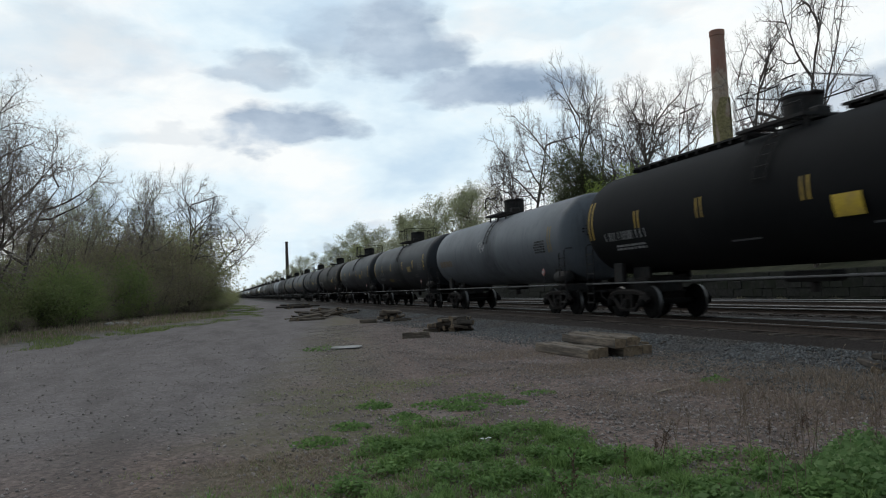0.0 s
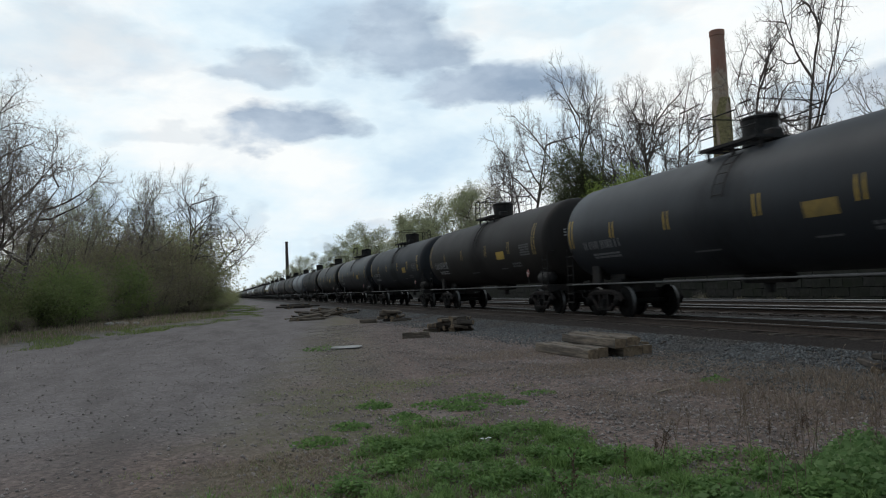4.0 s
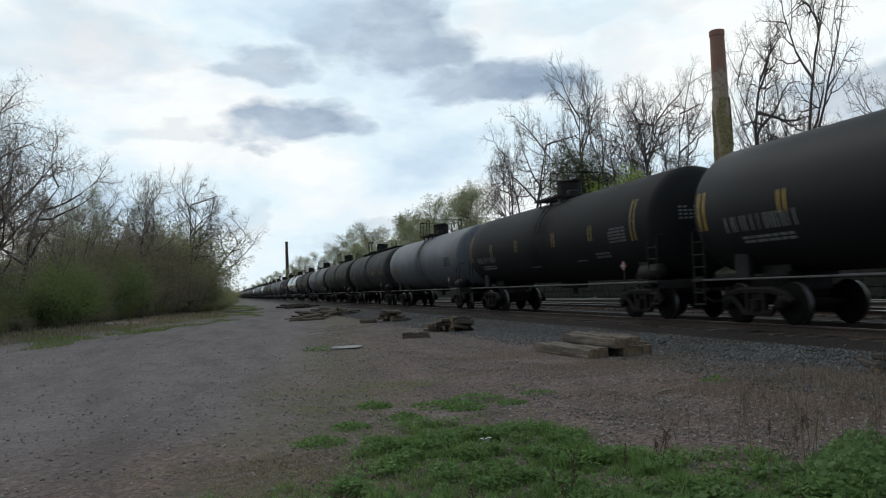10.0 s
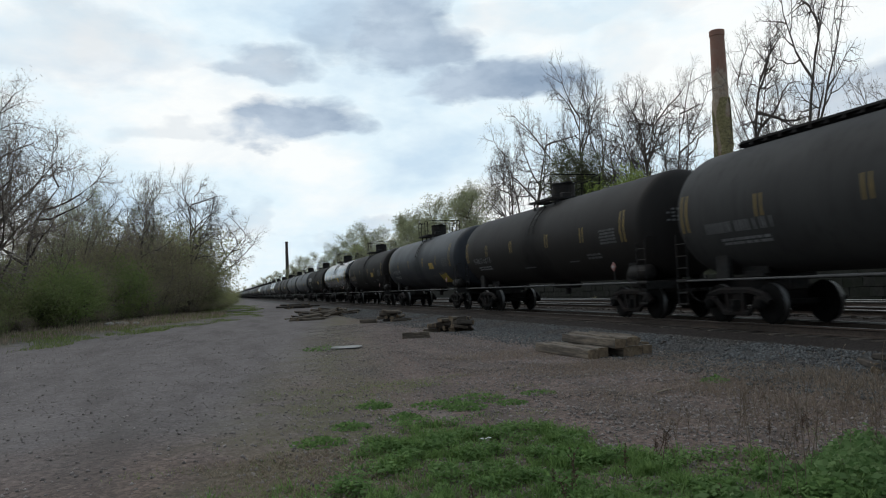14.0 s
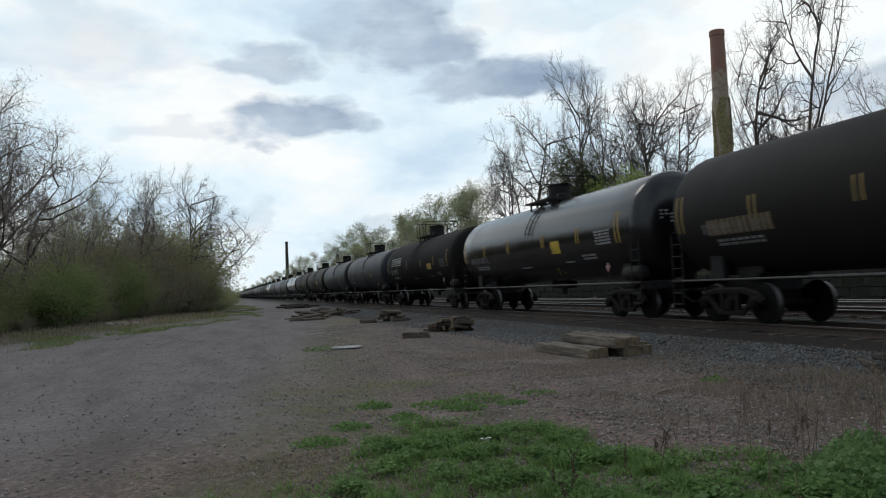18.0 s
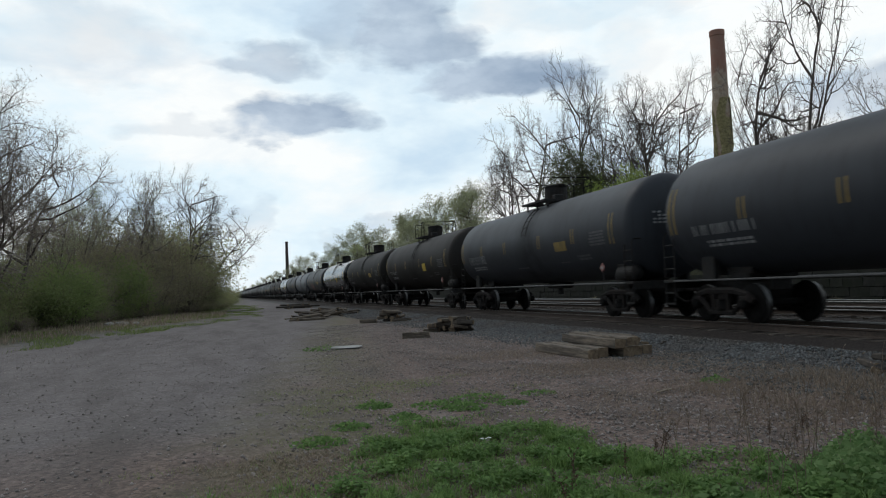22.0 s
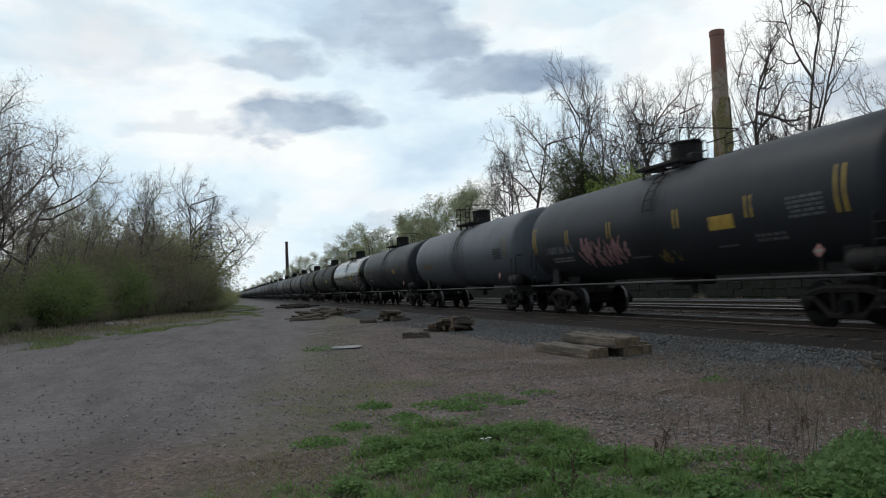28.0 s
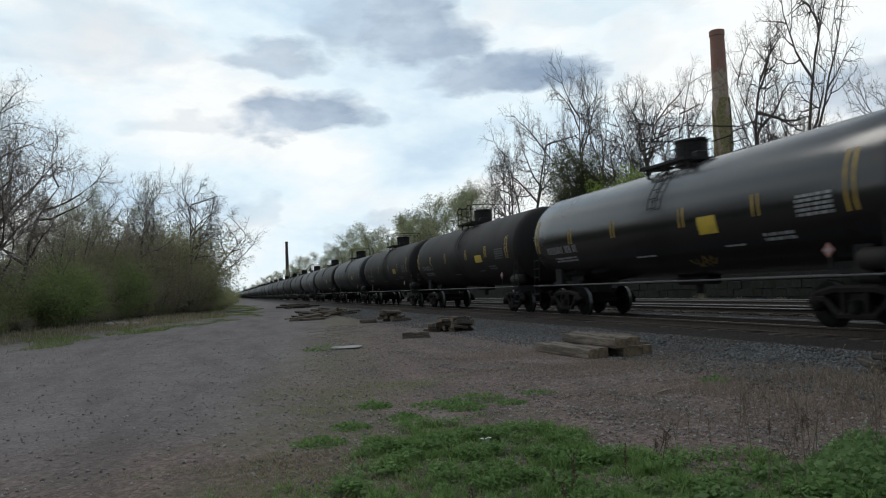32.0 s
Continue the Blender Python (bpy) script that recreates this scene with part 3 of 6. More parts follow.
    for e in (-1, 1):
        ye = e * HALF
        d = bmesh.new()
        box(d, (0, e * (HALF - 0.7), 0.90), (0.55, 3.0, 0.34), 0.03)
        box(d, (0, e * (HALF - 1.6), 1.12), (1.5, 0.7, 0.20), 0.05)
        for s in (-1, 1):
            box(d, (s * 0.66, e * (HALF - 1.6), 1.34), (0.10, 0.9, 0.42), 0.02)
        part("draft_sill", d, M_STEEL, car)
        q = bmesh.new()
        box(q, (0, ye + e * 0.42, 0.88), (0.24, 0.8, 0.22), 0.03)
        box(q, (0.05 * e, ye + e * 0.98, 0.88), (0.30, 0.34, 0.28), 0.06)
        box(q, (-0.16 * e, ye + e * 1.04, 0.88), (0.10, 0.22, 0.28), 0.03)
        part("coupler", q, M_TRUCK, car, "rusty knuckle coupler")
        hz2 = bmesh.new()
        path_rod(hz2, [(-0.3, ye + e * 0.55, 0.84), (-0.34, ye + e * 0.75, 0.6), (-0.25, ye + e * 0.98, 0.45), (-0.1, ye + e * 1.1, 0.5)], 0.028)
        part("air_hose", hz2, M_STEEL, car)
        # end platform, steps, corner handrails, end ladders
        k = bmesh.new()
        box(k, (0, ye + e * 0.12, 1.03), (3.0, 0.5, 0.07), 0.01)
        box(k, (0, ye + e * 0.36, 0.95), (2.9, 0.06, 0.22), 0.01)
        for s in (-1, 1):
            for yy in (ye - e * 0.05, ye + e * 0.33):
                rod(k, (s * 1.46, yy, 1.03), (s * 1.46, yy, 0.45), 0.018)
            for z in (0.46, 0.74):
                box(k, (s * 1.46, ye + e * 0.14, z), (0.06, 0.42, 0.04))
        part("end_platform", k, M_STEEL, car)
        for s in (-1, 1):
            c = bmesh.new()
            path_rod(c, [(s * 1.46, ye + e * 0.33, 1.05), (s * 1.46, ye + e * 0.33, 2.18), (s * 1.40, ye + e * 0.33, 2.27), (s * 0.30, ye + e * 0.40, 2.30)], 0.02)
            path_rod(c, [(s * 1.46, ye - e * 0.10, 1.05), (s * 1.46, ye - e * 0.10, 2.10), (s * 1.40, ye - e * 0.06, 2.18), (s * 1.2, ye + e * 0.05, 2.2)], 0.02)
            ladder_y = ye + e * 0.33
            for z in (1.35, 1.65, 1.95):
                rod(c, (s * 1.46, ye - e * 0.10, z), (s * 1.46, ladder_y, z), 0.014)
            part("end_handrail", c, M_STEEL, car)
        for s in (-1, 1):
            st = bmesh.new()
            box(st, (s * 1.02, e * (HALF - 0.95), 1.32), (0.16, 0.5, 0.62), 0.03)
            part("tank_cradle", st, M_STEEL, car)
        truck(car, e * (HALF - 1.28))
    # air reservoir and brake cylinder by the leading end, hand wheel at the trailing end
    r = bmesh.new()
    lathe(r, [(-0.55, 0.05), (-0.5, 0.17), (-0.42, 0.21), (0.42, 0.21), (0.5, 0.17), (0.55, 0.05)], 0, 18)
    bmesh.ops.translate(r, verts=r.verts, vec=(-1.12, -HALF + 0.45, 1.32))
    part("air_reservoir", r, M_STEEL, car, "grimy dark air reservoir", True)
    r = bmesh.new()
    lathe(r, [(-0.3, 0.05), (-0.28, 0.14), (0.25, 0.14), (0.4, 0.05)], 0, 14)
    bmesh.ops.translate(r, verts=r.verts, vec=(-0.95, -HALF + 0.9, 1.0))
    part("brake_cylinder", r, M_STEEL, car)
    bw = bmesh.new()
    prof = [(0.26 + 0.02 * math.cos(2 * math.pi * i / 6), 0.02 * math.sin(2 * math.pi * i / 6)) for i in range(6)]
    ring = [[bm_v for bm_v in (bw.verts.new((rr * math.cos(2 * math.pi * j / 18), zz, rr * math.sin(2 * math.pi * j / 18))) for rr, zz in prof)] for j in range(18)]
    for j in range(18):
        for i in range(6):
            bw.faces.new((ring[j][i], ring[j][(i + 1) % 6], ring[(j + 1) % 18][(i + 1) % 6], ring[(j + 1) % 18][i]))
    for j in range(3):
        rod(bw, (0, 0, 0), (0.26 * math.cos(2.09 * j), 0, 0.26 * math.sin(2.09 * j)), 0.014)
    bmesh.ops.translate(bw, verts=bw.verts, vec=(0.75, HALF + 0.42, 1.75))
    part("brake_wheel", bw, M_STEEL, car)
    # bottom outlet with its skid
    o = bmesh.new()
    box(o, (0, 0, 1.03), (0.5, 1.5, 0.24), 0.08)
    rod(o, (0, 0, 0.68), (0, 0, 1.0), 0.12, 12)
    part("bottom_outlet", o, M_STEEL, car)
    return car


CAR_A = tank_car()
CAR_B = tank_car(walkway=True)

# colour (linear), roughness, words
PAINT = {
    "black": ((0.0115, 0.0120, 0.0128), 0.55, "Weathered matt black tank car with dusty sides"),
    "brown": ((0.0235, 0.0205, 0.0185), 0.60, "Grimy brown-black tank car coated in road dust"),
    "blue": ((0.0186, 0.0216, 0.0262), 0.52, "Dusty blue-black tank car with yellow reflectors"),
    "gloss": ((0.005, 0.005, 0.006), 0.23, "Clean glossy black tank car mirroring the sky"),
    "grey": ((0.106, 0.118, 0.132), 0.50, "Faded light grey tank car with grime streaks"),
    "slate": ((0.033, 0.0365, 0.0435), 0.52, "Slate grey tank car, dusty and streaked"),
    "dusty": ((0.050, 0.049, 0.048), 0.58, "Dust-grey tank car with rust-coloured stains"),
}
FLEET = ["black", "grey", "blue", "blue", "brown", "blue", "blue", "black", "black", "grey", "dusty", "brown", "slate", "brown", "gloss", "brown", "slate", "slate",
         "brown", "brown", "gloss", "blue", "grey", "slate", "gloss", "brown", "brown", "blue", "black", "slate", "black", "brown", "blue", "grey", "black", "blue"]
ON_SHELL = {"tank", "manway_housing", "platform", "relief_valve", "valve_box", "running_board", "ladder", "reflector", "end_reflector", "number_stencil", "data_stencil", "side_stencil", "head_stencil"}
DARKER = {0: 0.78, 7: 0.9, 8: 0.9, 13: 0.7, 15: 0.72, 19: 0.85, 23: 0.85}      # cars with deeper paint
WITH_WALKWAY = {0, 10, 35}
MATT = {0: 0.66, 5: 0.58, 8: 0.62, 13: 0.62, 15: 0.66, 10: 0.62}
CARS = []


def bar_rows(bm, y0, y1, z0, z1, rows, rng, side=-1, lift=0.006):
    """Rows of short bars in place of stencilled data."""
    h = (z1 - z0) / rows
    for i in range(rows):
        y = y0
        while y < y1 - 0.05:
            w = rng.uniform(0.07, 0.2)
            skin(bm, y, min(y + w, y1), z0 + h * i + h * 0.2, z0 + h * (i + 1) - h * 0.15, side, lift, 2)
            y += w + rng.uniform(0.03, 0.07)
    return bm


def spray(bm, y0, y1, z0, z1, n, rng, side=-1, lift=0.007):
    """Loose slanting strokes, as of spray paint or a splash."""
    for _ in range(n):
        y, z = rng.uniform(y0, y1), rng.uniform(z0, z0 + (z1 - z0) * 0.6)
        h, w = rng.uniform(0.2, 0.5) * (z1 - z0), rng.uniform(0.03, 0.09) * (1.7 if n > 40 else 1.0)
        skin(bm, y, y + w, z, min(z + h, z1), side, lift + rng.random() * 0.002, 3, rng.uniform(-0.25, 0.25))
    return bm


# cars with their own marks: kind, material, y0, y1, z0, z1
OWN_MARKS = {
    1: [("splash_mark", M_WHITE, 0.0, 0.9, 2.55, 3.3, 16), ("faded_lettering", M_ORANGE, 5.0, 6.85, 2.15, 2.45, 0)],
    2: [("faded_lettering", M_YELLOW_DIM, 2.1, 3.3, 1.66, 1.86, 0)],
    9: [("faded_lettering", M_ORANGE, 5.1, 6.95, 2.14, 2.44, 0)],
    10: [("rust_patch", M_ORANGE, -3.9, -2.5, 2.2, 2.75, 30), ("faded_lettering", M_ORANGE, -3.6, -2.9, 2.3, 2.5, 0)],
    12: [("low_panel", M_YELLOW, -5.6, -4.4, 1.42, 1.9, 0)],
    13: [("faded_lettering", M_ORANGE, 4.2, 6.3, 2.06, 2.42, 0)],
    21: [("sprayed_tag", M_PINK, 1.1, 3.9, 1.55, 2.5, 60), ("rust_patch", M_YELLOW_DIM, -1.2, -0.4, 1.5, 1.9, 14)],
    22: [("faded_lettering", M_ORANGE, 4.2, 6.0, 2.13, 2.45, 0)],
    24: [("streak_patch", M_YELLOW_DIM, -2.1, -1.3, 1.35, 1.75, 10)],
    14: [("streak_patch", M_YELLOW_DIM, -2.3, -1.5, 1.4, 1.7, 5)],
}
WIDE_PANEL = {0, 14, 18, 20, 24}
NO_PANEL = {1, 9, 10, 22, 8, 11}
BRIGHT_MARKS = {0, 4, 5, 6, 12, 14, 15, 16, 17, 18, 20, 23, 24}


def dress(car, k, kind, rng):
    """Reflectors, hazard panels and data stencils of one car, both sides."""
    tape = M_YELLOW if kind in ("gloss", "blue") or k in (0, 6, 7, 25) else M_YELLOW_DIM
    mark = M_WHITE if k in BRIGHT_MARKS else M_MARK
    plain = kind == "grey"
    for side in (-1, 1):
        if not plain:
            for y in (-1.56, 1.88, 4.71, -4.3):
                bm = bmesh.new()
                for o in (-0.12, 0.06):
                    skin(bm, y + o, y + o + 0.06, 2.36, 2.84, side)
                part("reflector", bm, M_TAPE if tape is M_YELLOW else tape, car)
        for y in (-6.83, HALF - 0.16):
            if plain and y > 0:
                continue
            bm = bmesh.new()
            for o in (-0.15, 0.05):
                skin(bm, y + o, y + o + 0.07, 2.2, 3.1 if k % 4 else 3.35, side, steps=8)
            part("end_reflector", bm, M_TAPE if tape is M_YELLOW and not plain else M_YELLOW_DIM, car)
        if k not in NO_PANEL:
            bm = bmesh.new()
            if k in WIDE_PANEL:
                skin(bm, -2.9, -2.2, 2.12, 2.54, side)
            else:
                skin(bm, -3.75, -2.85, 2.18, 2.5, side)
            part("hazard_panel", bm, M_YELLOW if k in (0, 14, 18, 20, 24, 25) else (M_YELLOW_DIM if k in (2, 3, 10, 16, 17, 23) else M_TAPE), car, "yellow panel")
        # running number: a row of thin bars
        bm = bmesh.new()
        if k == 15:
            skin(bm, 3.4, 6.2, 2.66, 2.72, side)
            skin(bm, 3.4, 6.2, 3.08, 3.14, side)
            for i in range(9):
                skin(bm, 3.45 + i * 0.31, 3.56 + i * 0.31, 2.76, 3.04, side)
                skin(bm, 3.61 + i * 0.31, 3.68 + i * 0.31, 2.76, 3.04, side)
        big = k in (4, 7, 15, 17)
        h0, h1 = (2.08, 2.42) if big else (2.1, 2.34)
        y = 4.4
        while y < 6.6:
            w = rng.uniform(0.03, 0.05)
            skin(bm, y, y + w, h0, h1, side)
            y += w + rng.choice((0.06, 0.08, 0.17))
        bar_rows(bm, 4.6, 6.2, 1.80, 1.98, 2, rng, side)
        if not plain:
            part("number_stencil", bm, mark, car)["kind"] = "stuff"
        else:
            bm.free()
        bm = bmesh.new()
        bar_rows(bm, -6.4, -5.45, 2.2, 2.66, 5, rng, side)
        part("data_stencil", bm, (M_WHITE if kind == "gloss" else M_GREYMARK) if not plain else M_STEEL, car)["kind"] = "stuff"
        bm = bmesh.new()
        skin(bm, 0.1, 1.1, 1.72, 1.76, side)
        skin(bm, -3.6, -2.9, 1.78, 1.82, side)
        bar_rows(bm, -5.2, -4.3, 1.8, 2.0, 2, rng, side)
        if not plain:
            part("side_stencil", bm, M_WHITE if kind == "gloss" else M_GREYMARK, car)["kind"] = "stuff"
        else:
            bm.free()
        for name, m, y0, y1, z0, z1, n in OWN_MARKS.get(k, ()):
            bm = bmesh.new()
            if n:
                spray(bm, y0, y1, z0, z1, n, rng, side)
            else:
                y = y0
                while y < y1:
                    w = rng.uniform(0.10, 0.16)
                    skin(bm, y, y + w, z0, z1, side, 0.007, 3)
                    y += w + rng.uniform(0.03, 0.08)
            part(name, bm, m, car)["kind"] = "stuff"
        # placard holder by the leading truck
        bm = bmesh.new()
        m = Matrix.Translation((side * 1.50, -HALF + 1.35, 1.52)) @ Matrix.Rotation(math.pi / 4, 4, "X") @ Matrix.Diagonal((0.02, 0.2, 0.2, 1))
        bmesh.ops.create_cube(bm, size=1.0, matrix=m)
        hold = part("placard_holder", bm, M_PLACARD, car, "faded red and white diamond placard")
        bm = bmesh.new()
        box(bm, (side * 1.515, -HALF + 1.35, 1.52), (0.008, 0.15, 0.06))
        part("placard_bar", bm, M_WHITE, hold)
        bm = bmesh.new()
        box(bm, (side * 1.47, -HALF + 1.35, 1.30), (0.02, 0.04, 0.48))
        part("placard_post", bm, M_STEEL, car)
    # stencil on the leading dish
    bm = bmesh.new()
    for r_ in range(4):
        for i in range(6):
            if rng.random() < 0.8:
                x, z = -0.80 + i * 0.14, 3.0 - r_ * 0.1
                d = 0.62 * math.sqrt(max(0.0, 1 - (x * x + (z - TANK_Z) ** 2) / TANK_R ** 2))
                box(bm, (x, -HALF - d - 0.004, z), (0.09, 0.012, 0.05))
    part("head_stencil", bm, mark if kind != "grey" else M_STEEL, car)["kind"] = "stuff"


def make_train():
    rng = random.Random(5)
    for k in range(N_CARS):
        kind = FLEET[k % len(FLEET)]
        if k >= 32:
            kind = rng.choice(["black", "black", "blue", "brown", "slate", "black", "blue", "grey", "gloss"])
        src = CAR_B if k in WITH_WALKWAY else CAR_A
        car = copy_thing(src, pose(RAIL_X, car_y(k, 0), RAIL_Z))
        col, rough, words = PAINT[kind]
        j = rng.uniform(0.92, 1.1) * DARKER.get(k, 1.0)
        for ch in car.children:
            if ch.name.startswith("tank") and "cradle" not in ch.name:
                ch.color = (col[0] * j, col[1] * j, col[2] * j, MATT.get(k, rough))
        if k < 30:
            dress(car, k, kind, rng)
        if k == 0:
            # an older, taller car: the shell and all that it carries sit higher
            for ch in car.children:
                if ch.name.split(".")[0] in ON_SHELL:
                    ch.location.z += 0.17
        tagged(car, words + " on the near track", "tank car", "tank cars of the train")
        CARS.append(car)
    for src in (CAR_A, CAR_B):
        for ch in list(src.children_recursive):
            bpy.data.objects.remove(ch)
        bpy.data.objects.remove(src)


make_train()


# ---- sky backdrop and ground ----
def make_sky():
    bm = bmesh.new()
    R, na, ne = 3000.0, 48, 20
    grid = []
    for i in range(na + 1):
        a = radians(-75 + 190 * i / na)
        col = []
        for j in range(ne + 1):
            e = radians(-3 + 40 * j / ne)
            col.append(bm.verts.new((R * math.sin(a) * math.cos(e), R * math.cos(a) * math.cos(e), R * math.sin(e))))
        grid.append(col)
    for p, q in zip(grid, grid[1:]):
        for j in range(ne):
            bm.faces.new((p[j], p[j + 1], q[j + 1], q[j]))
    me = bpy.data.meshes.new("cloud_backdrop")
    bm.to_mesh(me)
    bm.free()
    me.materials.append(sky_mat())
    me.polygons.foreach_set("use_smooth", [True] * len(me.polygons))
    ob = new("cloud_backdrop", me)
    ob.location = EYE
    return tagged(ob, "Bright overcast sky with drifting grey clouds", "sky", kind="structure")


SKY = make_sky()


def lot_z(x, y):
    """Height of the ground: nearly level, soft ruts, a shallow rise on the left verge."""
    z = 0.035 * noise.noise(Vector((x * 0.25, y * 0.25, 3))) + 0.018 * noise.noise(Vector((x * 1.1, y * 1.1, 7)))
    d = min(-16.3 + 0.315 * y, 0.2 + 0.03 * y) - x
    if d > 0:
        z += min(d, 25) * 0.02
    if x > 26.5:
        z += min(1.4 + (x - 26.5) * 0.3, 3.0)
    return z


def make_ground():
    xs = [-2500, -1200, -600, -300, -150, -90, -60] + [-45 + i * 3 for i in range(10)] + [-15 + i * 0.75 for i in range(32)] + [9.0, 9.4] + [26.45, 26.7, 28, 30, 34, 40, 50, 70, 110, 200, 400, 900, 2500]
    ys = [-2500, -1200, -500, -200, -90, -40, -20, -8, -2] + [2 + i * 0.6 for i in range(40)] + [26 + i * 2 for i in range(40)] + [110, 125, 145, 170, 200, 250, 320, 420, 600, 900, 1400, 2900]
    verts = [(x, y, lot_z(x, y) if x < 9.3 or x > 26.5 else -0.02) for y in ys for x in xs]
    n = len(xs)
    faces = [(j * n + i, j * n + i + 1, (j + 1) * n + i + 1, (j + 1) * n + i) for j in range(len(ys) - 1) for i in range(n - 1)]
    me = raw_mesh("ground", verts, faces)
    me.materials.append(M_GROUND)
    me.polygons.foreach_set("use_smooth", [True] * len(me.polygons))
    return tagged(new("ground", me), "Worn grey gravel lot with brown dirt and sparse grass", "ground", kind="structure")


GROUND = make_ground()


def bed_z(x):
    """Cross-section of the ballast bed that carries both tracks."""
    pts = [(8.9, -0.01), (9.5, 0.03), (10.8, 0.22), (11.15, 0.268), (13.75, 0.268), (14.6, 0.12), (15.6, 0.12), (16.6, 0.235), (19.4, 0.235), (20.2, 0.14), (21.0, 0.225), (24.2, 0.225), (26.6, 0.0)]
    for (a, za), (b, zb) in zip(pts, pts[1:]):
        if x <= b:
            return za + (zb - za) * (x - a) / (b - a)
    return 0.0


def make_bed():
    xs = [8.9 + i * 0.177 for i in range(101)]
    ys = [-520, -260, -120, -60, -25, -10] + [0 + i * 0.5 for i in range(80)] + [40 + i * 1.5 for i in range(40)] + [110, 150, 220, 350, 600, 1000, 1500]
    rng = random.Random(3)
    verts = [(x, y, bed_z(x) + (rng.uniform(-0.014, 0.014) if 9.0 < x < 26.3 else 0)) for y in ys for x in xs]
    n = len(xs)
    faces = [(j * n + i, j * n + i + 1, (j + 1) * n + i + 1, (j + 1) * n + i) for j in range(len(ys) - 1) for i in range(n - 1)]
    me = raw_mesh("ballast_bed", verts, faces)
    me.materials.append(M_BALLAST)
    return tagged(new("ballast_bed", me), "Blue-grey crushed stone ballast under the tracks", "ballast", kind="structure")


BED = make_bed()


def rail_mesh(y0, y1, worn):
    prof = [(-0.07, 0.0), (-0.07, 0.012), (-0.012, 0.03), (-0.009, 0.125), (-0.036, 0.14), (-0.036, 0.165), (-0.03, 0.175), (0.03, 0.175), (0.036, 0.165), (0.036, 0.14), (0.009, 0.125), (0.012, 0.03), (0.07, 0.012), (0.07, 0.0)]
    n = len(prof)
    verts = [(x, y, z) for y in (y0, y1) for x, z in prof]
    faces = [(i, (i + 1) % n, n + (i + 1) % n, n + i) for i in range(n)]
    me = raw_mesh("rail", verts, faces)
    me.materials.append(M_RAIL)
    me.materials.append(M_RAILTOP)
    for i in worn:
        me.polygons[i].material_index = 1
    return me


def make_rails():
    dull, bright = rail_mesh(-500, 1450, (6,)), rail_mesh(-500, 1450, (4, 5, 6, 7, 8))
    for cx in (RAIL_X, FAR_X, 22.65):
        for s in (-1, 1):
            ob = new("rail", dull if cx == RAIL_X and s < 0 else bright)
            ob.location = (cx + s * 0.7535, 0, RAIL_Z - 0.175)
            tagged(ob, "Long steel rail, rusty web and polished head", "rail", "rails of the tracks", "structure")


make_rails()


def stones(name, n, place, size, material, label, category, seed):
    """Many loose stones in one mesh: squashed, turned octahedra."""
    r = np.random.RandomState(seed)
    base = np.array([[1, 0, 0], [-1, 0, 0], [0, 1, 0], [0, -1, 0], [0, 0, 1], [0, 0, -1]], float)
    tri = np.array([[0, 2, 4], [2, 1, 4], [1, 3, 4], [3, 0, 4], [2, 0, 5], [1, 2, 5], [3, 1, 5], [0, 3, 5]])
    P = place(r, n)
    S = size[0] + (size[1] - size[0]) * r.rand(n, 1, 1) ** 2.0
    V = base[None] * (0.65 + 0.7 * r.rand(n, 6, 1)) * S * np.array([1, 1, 0.75])[None, None]
    a, b = r.rand(n) * 6.28, r.rand(n) * 1.2
    ca, sa, cb, sb = np.cos(a), np.sin(a), np.cos(b), np.sin(b)
    X = V[..., 0] * ca[:, None] - V[..., 1] * sa[:, None]
    Y = V[..., 0] * sa[:, None] + V[..., 1] * ca[:, None]
    Z = V[..., 2]
    V = np.stack([X * cb[:, None] + Z * sb[:, None], Y, -X * sb[:, None] + Z * cb[:, None]], -1) + P[:, None, :]
    F = (tri[None] + (np.arange(len(P)) * 6)[:, None, None]).reshape(-1, 3)
    me = bpy.data.meshes.new(name)
    me.vertices.add(len(P) * 6)
    me.vertices.foreach_set("co", V.reshape(-1))
    me.loops.add(F.size)
    me.loops.foreach_set("vertex_index", F.reshape(-1).astype(np.int32))
    me.polygons.add(len(F))
    me.polygons.foreach_set("loop_start", np.arange(0, F.size, 3, dtype=np.int32))
    me.update(calc_edges=True)
    me.materials.append(material)
    return tagged(new(name, me), label, category, kind="stuff")


def bed_place(r, n):
    x = 7.1 + 3.35 * r.rand(n) ** 0.62
    y = 3.0 + 60 * r.rand(n) ** 1.7
    z = np.array([bed_z(a) if a > 8.95 else lot_z(a, b) for a, b in zip(x, y)]) + 0.004
    return np.stack([x, y, z], -1)


def lot_place(r, n):
    y = 3.6 + 32 * r.rand(n) ** 1.8
    x = np.where(r.rand(n) < 0.26, -7.5 + 13.5 * r.rand(n), -0.6 + 0.12 * y + (9.6 - 0.12 * y) * r.rand(n) ** 0.7)
    z = np.array([lot_z(a, b) for a, b in zip(x, y)]) + 0.002
    return np.stack([x, y, z], -1)


stones("ballast_stones", 42000, bed_place, (0.02, 0.05), M_STONE, "Loose angular blue-grey ballast stones", "ballast stones", 1)
stones("gravel_stones", 64000, lot_place, (0.006, 0.03), M_PEBBLE, "Scattered pale gravel stones on the dirt lot", "gravel", 2)


